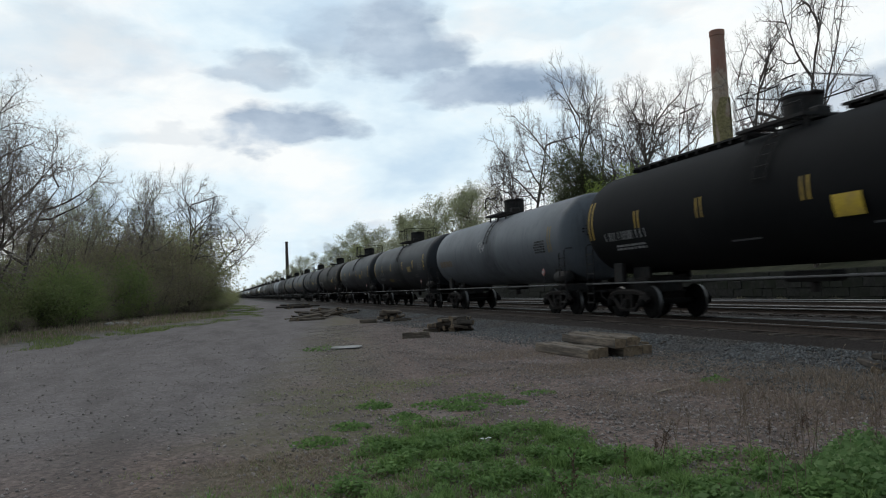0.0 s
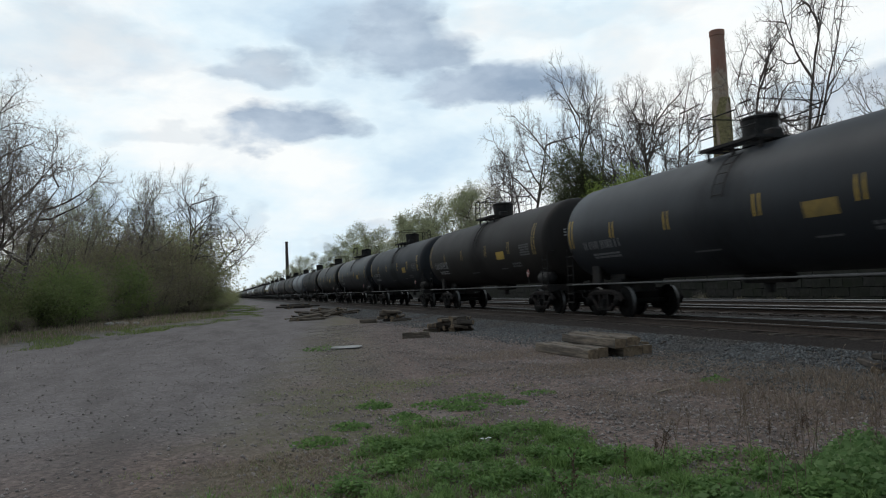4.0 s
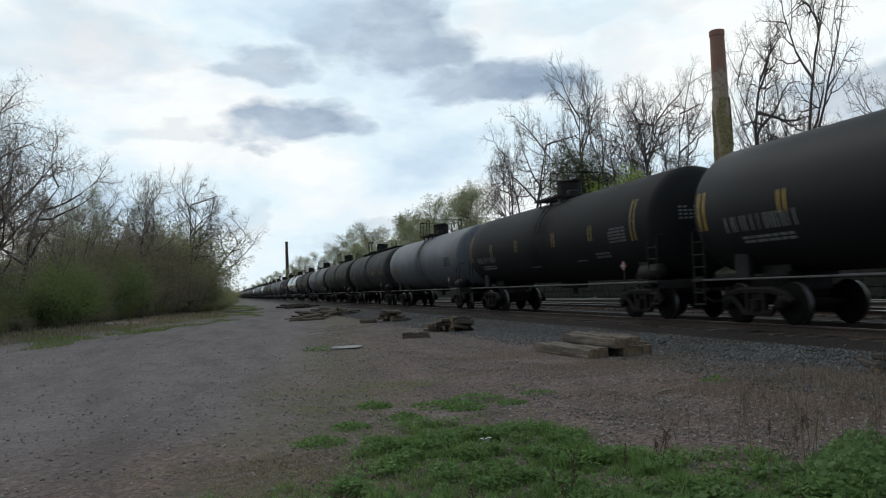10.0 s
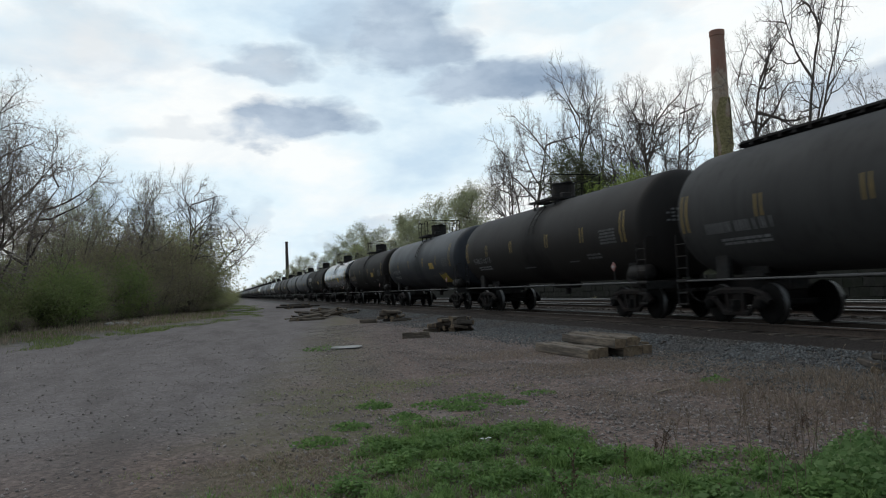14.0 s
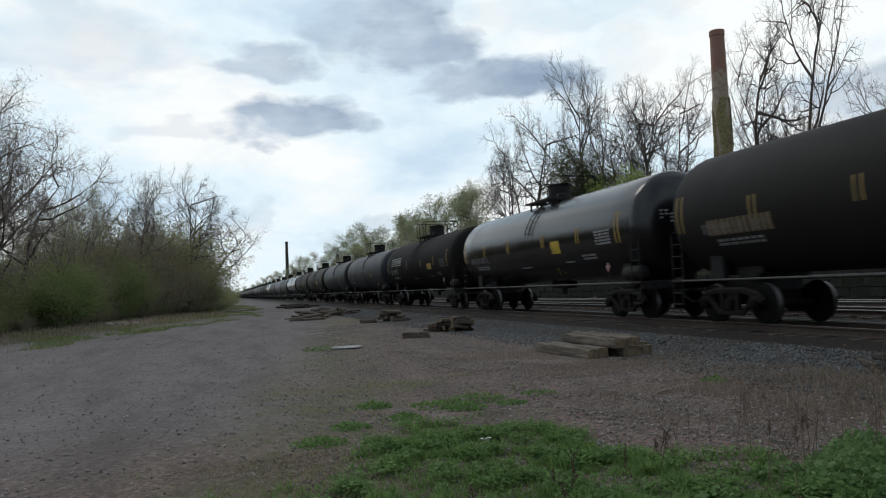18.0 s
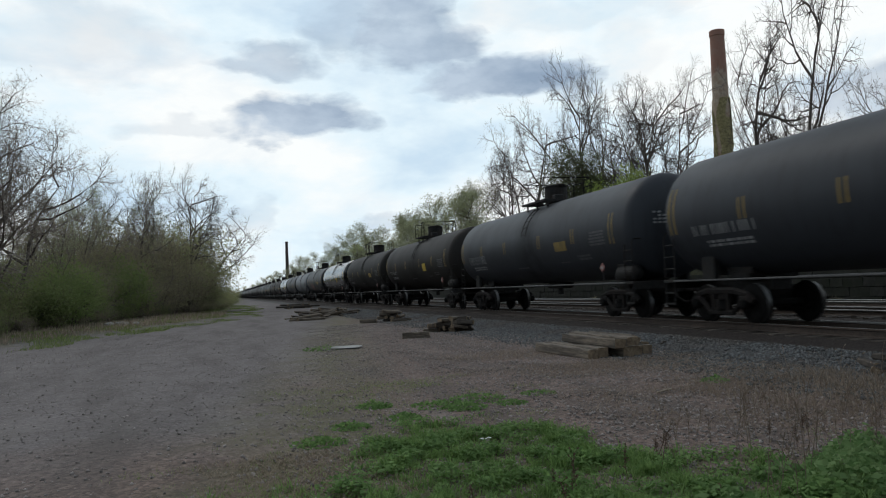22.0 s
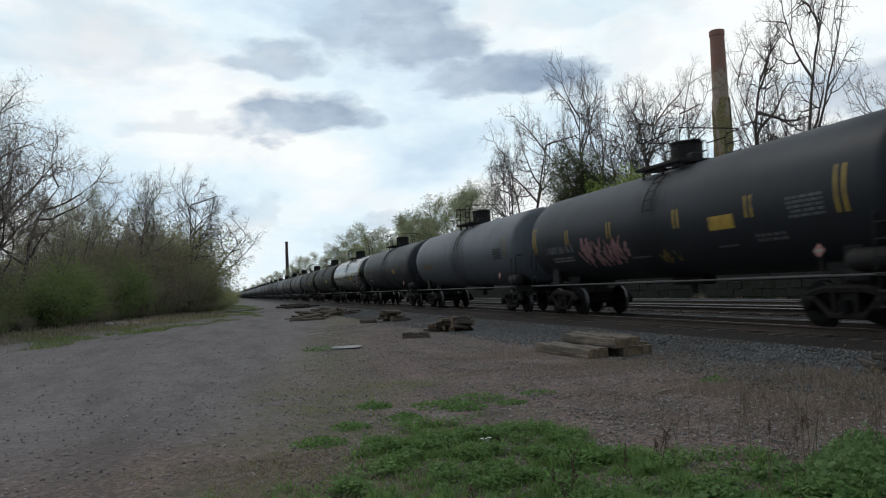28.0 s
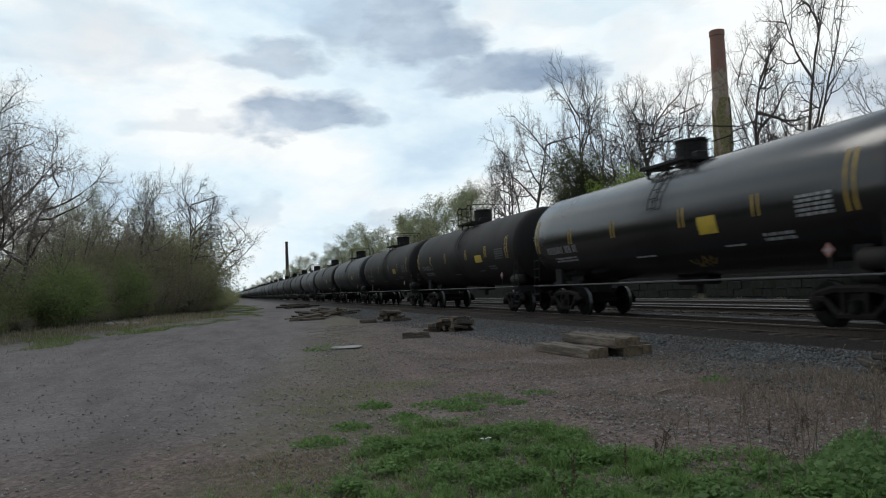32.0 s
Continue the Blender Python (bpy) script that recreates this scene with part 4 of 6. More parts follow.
# ---- crossties under the rails ----
def tie_mesh(L=2.6, w=0.23, h=0.18, seed=0, wood=None):
    name = "crosstie"
    wood = wood or M_TIE
    rng = random.Random(seed)
    bm = bmesh.new()
    b, n, j = 0.02, 6, 0.011
    ring = [(-w / 2 + b, -h / 2), (w / 2 - b, -h / 2), (w / 2, -h / 2 + b), (w / 2, h / 2 - b), (w / 2 - b, h / 2), (-w / 2 + b, h / 2), (-w / 2, h / 2 - b), (-w / 2, -h / 2 + b)]
    bow = rng.uniform(-0.02, 0.02)
    rows = []
    for i in range(n + 1):
        u = 2 * i / n - 1
        rows.append([bm.verts.new((L / 2 * u + rng.uniform(-0.02, 0.02) * (abs(u) == 1), y + bow * (1 - u * u) + rng.uniform(-j, j), z + rng.uniform(-j, j))) for y, z in ring])
    for p, q in zip(rows, rows[1:]):
        for i in range(8):
            bm.faces.new((p[i], p[(i + 1) % 8], q[(i + 1) % 8], q[i]))
    bm.faces.new(rows[0][::-1])
    bm.faces.new(rows[-1])
    bmesh.ops.recalc_face_normals(bm, faces=bm.faces)
    me = bpy.data.meshes.new(name)
    bm.to_mesh(me)
    bm.free()
    me.materials.append(wood)
    me.materials.append(M_TIEEND if wood is M_TIE else wood)
    for p in me.polygons:
        if abs(p.normal.x) > 0.8:
            p.material_index = 1
    return me


def make_ties():
    rng = random.Random(8)
    kinds = [tie_mesh(seed=i, wood=M_TIE_DARK) for i in range(4)]
    for cx, y0, n in ((RAIL_X, 4.0, 120), (FAR_X, 9.0, 90), (22.65, 12.0, 70)):
        for i in range(n):
            ob = new("crosstie", kinds[i % 4])
            ob.parent = BED
            ob.location = (cx + rng.uniform(-0.04, 0.04), y0 + i * 0.53 + rng.uniform(-0.03, 0.03), 0.19)
            ob.rotation_euler = (0, 0, radians(rng.uniform(-1.2, 1.2)))
    verts, faces = [], []
    for cx, a, b in ((RAIL_X, 68.0, 260), (RAIL_X, -40, 3.6), (FAR_X, 57, 200), (FAR_X, -30, 8.6), (22.65, 49.5, 150)):
        y = a
        while y < b:
            k = len(verts)
            for z in (0.10, 0.28):
                verts += [(cx - 1.3, y - 0.115, z), (cx + 1.3, y - 0.115, z), (cx + 1.3, y + 0.115, z), (cx - 1.3, y + 0.115, z)]
            faces += [(k + 4, k + 5, k + 6, k + 7), (k, k + 1, k + 5, k + 4), (k + 2, k + 3, k + 7, k + 6), (k + 3, k, k + 4, k + 7), (k + 1, k + 2, k + 6, k + 5)]
            y += 0.53
    ob = new("far_crossties", raw_mesh("far_crossties", verts, faces))
    ob.data.materials.append(M_TIE_DARK)
    ob.parent = BED
    ob["kind"] = "stuff"


# ---- discarded ties: each one a thing ----
def loose_tie(x, y, z, yaw, L=2.5, roll=0.0, pitch=0.0, seed=0, w=0.24, h=0.19, label="Weathered grey-brown discarded wooden railway tie", group="discarded ties beside the track"):
    me = tie_mesh(L, w, h, seed)
    if "Weathered" not in label and "Short" not in label:
        me.materials[0] = M_TIE_DARK
    ob = new("railway_tie", me)
    ob.matrix_basis = Matrix.Translation((x, y, z + h / 2)) @ Matrix.Rotation(radians(yaw), 4, "Z") @ Matrix.Rotation(radians(pitch), 4, "Y") @ Matrix.Rotation(radians(roll), 4, "X")
    return tagged(ob, label, "railway tie", group)


def make_tie_piles():
    rng = random.Random(21)
    # neat stack: ties side by side along the track, two tiers
    for i, (x, y, z, a, L, ro) in enumerate([(7.08, 15.1, -0.01, 91, 2.6, 3), (7.40, 15.25, 0.0, 91, 2.5, -3), (7.86, 15.0, 0.0, 92, 2.4, 2), (8.16, 15.2, 0.0, 91, 2.5, 0), (8.46, 15.3, 0.0, 93, 2.4, -3), (8.86, 15.35, 0.0, 94, 1.0, 8),
                                             (7.64, 14.9, 0.195, 91, 2.4, 3), (7.95, 15.05, 0.215, 93, 2.45, -4), (8.36, 15.3, 0.20, 92, 1.9, 24)]):
        loose_tie(x, y, z, a, L, roll=ro, seed=30 + i, w=rng.uniform(0.21, 0.26), h=rng.uniform(0.17, 0.21))
    # second heap
    for i in range(22):
        lay = i // 6
        loose_tie(7.62 + rng.uniform(-0.55, 0.6) * (1 - 0.16 * lay), 25.6 + rng.uniform(-0.45, 0.45), 0.125 * lay, rng.choice([5, 14, 30, 75, 150, 168]) + rng.uniform(-10, 10),
                  rng.uniform(0.55, 1.25), roll=rng.uniform(-14, 14), pitch=rng.uniform(-9, 9) if lay else 0, seed=50 + i, w=rng.uniform(0.14, 0.23), h=rng.uniform(0.11, 0.17), label="Weathered brown railway tie in a rough heap" if i % 2 else "Dark rotten railway tie in a rough heap")
    loose_tie(5.82, 23.35, 0.0, -12, 0.85, seed=70, label="Short cut railway tie lying alone on gravel")
    # third heap
    for i in range(20):
        loose_tie(8.0 + rng.uniform(-0.5, 0.5) * (1 - i / 40), 36.8 + rng.uniform(-0.5, 0.5), 0.14 * (i // 5), rng.uniform(0, 180), rng.uniform(0.5, 1.2), roll=rng.uniform(-20, 20), pitch=rng.uniform(-12, 12) if i > 7 else 0,
                  seed=80 + i, w=rng.uniform(0.13, 0.22), h=rng.uniform(0.1, 0.16), label="Weathered broken railway tie in a small heap" if i % 2 else "Dark broken railway tie in a small heap")
    loose_tie(6.7, 36.3, 0.0, 160, 0.8, seed=95, label="Short cut railway tie beside a heap")
    # spread heap of split timbers
    for i in range(64):
        u = rng.random()
        x = 4.0 + 4.5 * u + rng.uniform(-0.5, 0.5)
        y = 45.5 + 10 * u + rng.uniform(-2.4, 2.4)
        lay = int(4.2 * rng.random() * (1 - abs(u - 0.5)))
        loose_tie(x, y, 0.14 * lay, rng.gauss(40, 28), rng.uniform(1.0, 2.5), roll=rng.uniform(-30, 30), pitch=rng.uniform(-9, 9), seed=100 + i % 12, w=rng.uniform(0.10, 0.19), h=rng.uniform(0.07, 0.13),
                  label="Weathered split brown railway tie in a spread heap" if i % 3 else "Dark split railway tie in a spread heap", group="split ties in the spread heap")
    for i in range(16):
        loose_tie(6.4 + 3.0 * rng.random(), 83 + rng.uniform(-2, 3), 0.15 * (i % 3), rng.uniform(0, 180), rng.uniform(1.4, 2.5), roll=rng.uniform(-15, 15), seed=120 + i % 6, w=0.22, h=0.17,
                  label="Grey-green railway tie in a low heap", group="ties in the low heap")


make_tie_piles()


# ---- small things on the lot ----
def scrap():
    bm = bmesh.new()
    rng = random.Random(2)
    g = [[bm.verts.new((-0.07 + 0.035 * i, -0.03 + 0.03 * j, 0.01 + 0.02 * rng.random())) for j in range(3)] for i in range(5)]
    for i in range(4):
        for j in range(2):
            bm.faces.new((g[i][j], g[i + 1][j], g[i + 1][j + 1], g[i][j + 1]))
    bmesh.ops.solidify(bm, geom=bm.faces[:], thickness=0.004)
    me = bpy.data.meshes.new("paper_scrap")
    bm.to_mesh(me)
    bm.free()
    me.materials.append(M_PAPER)
    ob = new("paper_scrap", me)
    ob.matrix_basis = pose(2.38, 6.95, 0.075, 0, 0, 20)
    return tagged(ob, "Crumpled white paper scrap lying in grass", "litter")


def slab():
    bm = bmesh.new()
    rng = random.Random(6)
    box(bm, (0, 0, 0), (0.8, 0.5, 0.05), 0.015)
    for v in bm.verts:
        v.co += Vector((rng.uniform(-0.05, 0.05), rng.uniform(-0.05, 0.05), rng.uniform(-0.008, 0.008)))
    me = bpy.data.meshes.new("concrete_slab")
    bm.to_mesh(me)
    bm.free()
    me.materials.append(M_CONC)
    ob = new("concrete_slab", me)
    ob.matrix_basis = pose(3.2, 20.9, 0.03, 1.5, 0, -30)
    return tagged(ob, "Broken pale concrete slab half sunk in gravel", "slab")


def stick(name, pts, r, material, label, category):
    bm = bmesh.new()
    path_rod(bm, pts, r, 5)
    me = bpy.data.meshes.new(name)
    bm.to_mesh(me)
    bm.free()
    me.materials.append(material)
    return tagged(new(name, me), label, category)


M_PAPER = mat("white_paper", (0.62, 0.62, 0.60), (0.78, 0.78, 0.76), 20, 0.8, 0.0, 0.2, 0.002)
M_CONC = mat("pale_concrete", (0.25, 0.245, 0.235), (0.40, 0.39, 0.375), 8, 0.9, 0.0, 0.4, 0.006, (0.14, 0.14, 0.12), 2.0)
scrap()
slab()
stick("wood_stick", [(5.58, 9.06, 0.03), (5.75, 9.15, 0.035), (5.93, 9.25, 0.03)], 0.016, M_PALEWOOD, "Short pale splintered stick on dirt", "stick")
stick("rail_iron", [(9.55, 15.2, 0.07), (9.75, 15.45, 0.10), (9.9, 15.5, 0.07), (10.15, 15.8, 0.12), (10.2, 15.7, 0.14)], 0.022, M_RAIL, "Bent rusty iron scrap on the ballast", "scrap iron")
stick("fallen_branch", [(-9.9, 56.5, 0.15), (-9.3, 57.2, 0.5), (-8.6, 58, 0.9), (-8.0, 58.4, 1.25), (-7.6, 59, 1.3)], 0.07, M_BARK, "Fallen grey branch leaning at the hedge", "branch")
for i, (x, y, a, L) in enumerate(((9.6, 9.45, 60, 0.9), (9.85, 9.2, 100, 0.7), (9.4, 9.0, 20, 0.6))):
    loose_tie(x, y, bed_z(x) + 0.02 + 0.05 * (i == 1), a, L, roll=12 * i, seed=140 + i, w=0.14, h=0.1, label="Splintered brown tie fragment on the ballast", group="tie fragments on the ballast")
for i, (x, y, s) in enumerate(((-6.9, 50.5, 0.28), (-6.2, 51.3, 0.33), (-5.4, 51.0, 0.24), (-6.5, 52.0, 0.22))):
    bm = bmesh.new()
    bmesh.ops.create_icosphere(bm, subdivisions=2, radius=s, matrix=Matrix.Diagonal((1.2, 1, 0.45, 1)))
    for v in bm.verts:
        v.co *= 1 + 0.25 * noise.noise(v.co * 2.5 + Vector((i, 0, 0)))
    me = bpy.data.meshes.new("pale_rock")
    bm.to_mesh(me)
    bm.free()
    me.materials.append(M_CONC)
    ob = new("pale_rock", me)
    ob.location = (x, y, lot_z(x, y) + 0.04)
    tagged(ob, "Pale rock dumped on the grass verge", "rock", "pale rocks on the verge")


# ---- trees ----
class Skeleton:
    """Tapered limbs as thin tubes, gathered into trunk and crown."""

    def __init__(self, seed):
        self.rng = random.Random(seed)
        self.parts = {"trunk": ([], []), "crown": ([], [])}
        self.tips = []

    def tube(self, where, pts, r0, r1, sides):
        verts, faces = self.parts[where]
        k = len(verts)
        n = len(pts)
        for i, p in enumerate(pts):
            d = (pts[min(i + 1, n - 1)] - pts[max(i - 1, 0)])
            d = d.normalized() if d.length > 1e-6 else Vector((0, 0, 1))
            s = d.orthogonal().normalized()
            u = d.cross(s)
            r = r0 + (r1 - r0) * i / (n - 1)
            for j in range(sides):
                a = 2 * math.pi * j / sides
                verts.append(tuple(p + (s * math.cos(a) + u * math.sin(a)) * r))
        for i in range(n - 1):
            for j in range(sides):
                j2 = (j + 1) % sides
                faces.append((k + i * sides + j, k + i * sides + j2, k + (i + 1) * sides + j2, k + (i + 1) * sides + j))

    def grow(self, p, d, length, r, level, depth, up=0.12, wiggle=0.25, spread=0.75, kids=(5, 8), shrink=0.55, first=0.3):
        rng = self.rng
        n = 7 if level == 0 else (6 if level < 3 else 4)
        pts = [p.copy()]
        q = p.copy()
        dd = d.copy()
        for i in range(n):
            dd = (dd + Vector((rng.gauss(0, wiggle), rng.gauss(0, wiggle), rng.gauss(0, wiggle * 0.6) + up)) * (0.35 if level == 0 else 0.6)).normalized()
            q = q + dd * (length / n)
            pts.append(q.copy())
        tip_r = r * (0.10 if level == 0 else (0.22 if level < depth else 0.5))
        self.tube("trunk" if level < 2 else "crown", pts, r, tip_r, 7 if level == 0 else (5 if level == 1 else 3))
        if level >= depth:
            self.tips.append((pts[-1], dd))
            self.tips.append((pts[len(pts) // 2], dd))
            return
        k = rng.randint(*kids)
        for i in range(k):
            f = first + (1 - first) * (i + rng.random()) / k
            j = min(int(f * n), n - 1)
            base = pts[j].lerp(pts[j + 1], f * n - j)
            along = (pts[j + 1] - pts[j]).normalized()
            a = rng.uniform(0, 2 * math.pi)
            s = along.orthogonal().normalized()
            out = s * math.cos(a) + along.cross(s) * math.sin(a)
            nd = (along * (1 - spread * 0.55) + out * spread * rng.uniform(0.7, 1.2)).normalized()
            self.grow(base, nd, length * shrink * rng.uniform(0.75, 1.25) * (1.1 - 0.45 * f), max(r * (0.62 - 0.3 * f), 0.006), level + 1, depth, up, wiggle, spread, kids, shrink, 0.15)

    def leaves(self, n, size, droop=0.0, scatter=0.35, clump=1):
        """Little bent leaf blades in loose clumps round the twig ends."""
        rng = self.rng
        verts, faces = [], []
        for _ in range(n):
            p, d = rng.choice(self.tips)
            c = p + Vector((rng.gauss(0, scatter), rng.gauss(0, scatter), rng.gauss(0, scatter * 0.8) - droop))
            for _ in range(clump):
                a = Vector((rng.gauss(0, 1), rng.gauss(0, 1), rng.gauss(0, 0.7))).normalized()
                b = a.orthogonal().normalized()
                s = size * rng.uniform(0.6, 1.4)
                o = c + Vector((rng.gauss(0, size), rng.gauss(0, size), rng.gauss(0, size)))
                k = len(verts)
                nrm = a.cross(b) * s * 0.25
                verts += [tuple(o - a * s), tuple(o + b * s * 0.5 + nrm), tuple(o + a * s), tuple(o - b * s * 0.5 + nrm)]
                faces.append((k, k + 1, k + 2, k + 3))
        return verts, faces


def plant(name, sk, leaf=None, bark=M_BARK, twig=M_TWIG):
    """The meshes of one kind of tree; placed by set_plant."""
    t = raw_mesh("trunk", *sk.parts["trunk"])
    t.materials.append(bark)
    t.polygons.foreach_set("use_smooth", [True] * len(t.polygons))
    cv, cf = sk.parts["crown"]
    cv, cf = list(cv), list(cf)
    n_t = len(cf)
    if leaf:
        lv, lf = leaf[0]
        o = len(cv)
        cv += lv
        cf += [tuple(i + o for i in f) for f in lf]
    c = raw_mesh("crown", cv, cf)
    c.materials.append(twig)
    if leaf:
        c.materials.append(leaf[1])
        c.polygons.foreach_set("material_index", [0] * n_t + [1] * (len(cf) - n_t))
    top = max(v[2] for v in sk.parts["trunk"][0] + cv)
    return name, t, c, top


def set_plant(kind, x, y, yaw=0.0, h=10.0, z=None, label="", category="tree", group="", wide=1.0, tilt=0.0):
    """A tree or shrub of height h standing at x, y; tilt leans it towards +x."""
    name, t, c, top = kind
    scale = h / top
    e = empty(name, Matrix.Translation((x, y, (lot_z(x, y) if z is None else z) - 0.05)) @ Matrix.Rotation(radians(tilt), 4, "Y") @ Matrix.Rotation(yaw, 4, "Z") @ Matrix.Diagonal((scale * wide, scale * wide, scale, 1)))
    stem = mesh_part("trunk", t, None, e)
    if category == "shrub":
        stem["kind"] = "stuff"
    mesh_part("crown", c, None, e)
    return tagged(e, label, category, group)


def bare_tree(seed, h=17, r=0.26, depth=4, kids=(5, 7), spread=0.8, up=0.10, lean=0.05, leafy=None, first=0.3, wiggle=0.25, shrink=0.55):
    s = Skeleton(seed)
    d = Vector((s.rng.uniform(-lean, lean), s.rng.uniform(-lean, lean), 1)).normalized()
    s.grow(Vector((0, 0, 0)), d, h * 0.78, r, 0, depth, up, wiggle, spread, kids, shrink, first)
    lf = None
    if leafy:
        n, size, m, scat = leafy
        lf = (s.leaves(n, size, 0, scat, 2), m)
    return s, lf


def bush(seed, h=3.0, stems=14, leafy=(5000, 0.05, M_SHRUB, 0.25), depth=2, out=0.5, thick=0.03):
    s = Skeleton(seed)
    for i in range(stems):
        a = s.rng.uniform(0, 2 * math.pi)
        p = Vector((math.cos(a), math.sin(a), 0)) * s.rng.uniform(0, h * 0.28)
        d = Vector((math.cos(a) * out, math.sin(a) * out, 1)).normalized()
        s.grow(p, d, h * s.rng.uniform(0.55, 0.95), thick, 1, 1 + depth, 0.05, 0.35, 0.7, (4, 6), 0.5, 0.2)
    n, size, m, scat = leafy
    return s, (s.leaves(n, size, 0, scat, 2), m)


def make_trees():
    rng = random.Random(77)
    T = {}
    for i in range(3):
        T["bare%d" % i] = plant("bare_tree", *bare_tree(200 + i, 18, 0.27, 4, (5, 7), 0.85, 0.08, wiggle=0.36))
    for i in range(2):
        T["fine%d" % i] = plant("bare_tree", *bare_tree(220 + i, 17, 0.24, 4, (6, 7), 0.78, 0.09, first=0.28, wiggle=0.3))
    for i in range(2):
        T["elm%d" % i] = plant("bare_tree", *bare_tree(310 + i, 18, 0.28, 4, (5, 7), 0.72, 0.12, first=0.3, wiggle=0.27, shrink=0.56))
    T["gnarl1"] = plant("gnarled_tree", *bare_tree(325, 15, 0.33, 4, (5, 7), 0.85, 0.07, wiggle=0.5, first=0.3, shrink=0.54, lean=0.1))
    for i in range(2):
        T["pale%d" % i] = plant("budding_tree", *bare_tree(330 + i, 16, 0.25, 4, (5, 7), 0.85, 0.09, leafy=(3200, 0.034, M_BUD_PINK, 0.3), first=0.22, wiggle=0.34, shrink=0.6), twig=M_TWIG_PALE_HAZE)
    for i in range(2):
        T["sap%d" % i] = plant("sapling_thicket", *bush(340 + i, 6.5, 22, (3400, 0.05, (M_SHRUB_BROWN, M_SHRUB_OLIVE)[i], 0.5), out=0.28, thick=0.055), twig=M_TWIG_PALE_HAZE)
    T["bud0"] = plant("budding_tree", *bare_tree(230, 15, 0.22, 4, (5, 7), 0.75, 0.10, leafy=(3500, 0.06, M_LEAF_BUD_HAZE, 0.45)), twig=M_TWIG_PALE_HAZE)
    T["bud1"] = plant("budding_tree", *bare_tree(231, 14, 0.2, 4, (5, 7), 0.7, 0.12, leafy=(3500, 0.06, M_LEAF_BUD_HAZE, 0.45)), twig=M_TWIG_PALE_HAZE)
    T["dark"] = plant("evergreen_tree", *bare_tree(250, 12, 0.22, 3, (7, 9), 0.6, 0.05, leafy=(15000, 0.085, M_LEAF_DARK, 0.8), first=0.08))
    T["fresh"] = plant("leafy_tree", *bare_tree(251, 9, 0.16, 3, (6, 8), 0.8, 0.06, leafy=(6500, 0.11, M_LEAF_FRESH, 0.55), first=0.12))
    for i in range(2):
        T["far%d" % i] = plant("budding_tree", *bare_tree(244 + i, 15, 0.24, 3, (6, 8), 0.85, 0.09, leafy=(3600, 0.125, M_LEAF_BUD_HAZE, 0.5), first=0.25), twig=M_TWIG_PALE_HAZE)
    T["olive0"] = plant("thicket_shrub", *bush(264, 6.5, 20, (4600, 0.085, M_SHRUB_OLIVE, 0.6)), twig=M_TWIG_PALE_HAZE)
    T["olive1"] = plant("thicket_shrub", *bush(265, 6.0, 22, (4600, 0.085, M_SHRUB_OLIVE, 0.6)), twig=M_TWIG_PALE_HAZE)
    T["green"] = plant("shrub", *bush(266, 3.6, 18, (5200, 0.07, M_SHRUB_GREEN, 0.42)))
    T["shrub0"] = plant("shrub", *bush(260, 3.6, 18, (5000, 0.07, M_SHRUB, 0.42)))
    T["shrub1"] = plant("shrub", *bush(261, 3.2, 18, (5500, 0.06, M_SHRUB, 0.42)))
    T["brown0"] = plant("thicket_shrub", *bush(262, 6.5, 24, (3000, 0.07, M_SHRUB_BROWN, 0.6)), twig=M_TWIG_PALE_HAZE)
    T["brown1"] = plant("thicket_shrub", *bush(263, 6.0, 24, (3000, 0.07, M_SHRUB_BROWN, 0.6)), twig=M_TWIG_PALE_HAZE)

    bare = "Tall bare spring tree with fine twigs"
    # left: trees behind the verge
    left = [("pale0", -11.3, 43.5, 14.2), ("pale1", -10.7, 47, 13.2), ("pale1", -12.2, 41.5, 12.6), ("pale0", -11.8, 45.8, 11.4), ("bud1", -10.4, 52.0, 8.6), ("bud0", -11.2, 55.0, 8.8), ("bud1", -9.5, 61.4, 10.8), ("pale0", -8.6, 65.5, 10.4), ("pale1", -6.9, 69.7, 13.6),
            ("bud0", -5.8, 72.5, 12.4), ("bare0", -3.5, 80.0, 15.0), ("fine0", -3.4, 86.0, 16.0), ("fine1", -6.4, 74.0, 14.0), ("bud1", -10.5, 59.5, 9.2), ("bud0", -12, 68, 12), ("bare2", -9.5, 82, 13),
            ("bud1", -14, 52, 12), ("fine1", -17, 47, 12), ("bud0", -3.5, 98, 12), ("bud1", -15, 42, 10)]
    for k, x, y, s in left:
        set_plant(T[k], x, y, rng.uniform(0, 6.28), s, wide=0.95 if y < 48 else 0.75, label=bare + " at the lot's edge" if k[1] in "ait" else "Slender tree in pale green bud at the lot's edge", group="trees at the lot's edge")
    set_plant(T["bare2"], -2.6, 88.0, 2.2, 12.6, wide=0.85, tilt=17, label="Bare tree leaning out over the lot's edge", group="trees at the lot's edge")
    # left: undergrowth wall along the verge
    front = [(28, -15.0), (38, -12.4), (44, -10.6), (50, -9.2), (58, -7.6), (69, -5.4), (77, -2.7), (90, -0.9), (110, 0.9), (140, 2.2)]

    def hedge_x(y):
        for (a, xa), (b, xb) in zip(front, front[1:]):
            if y <= b:
                return xa + (xb - xa) * (y - a) / (b - a)
        return front[-1][1]

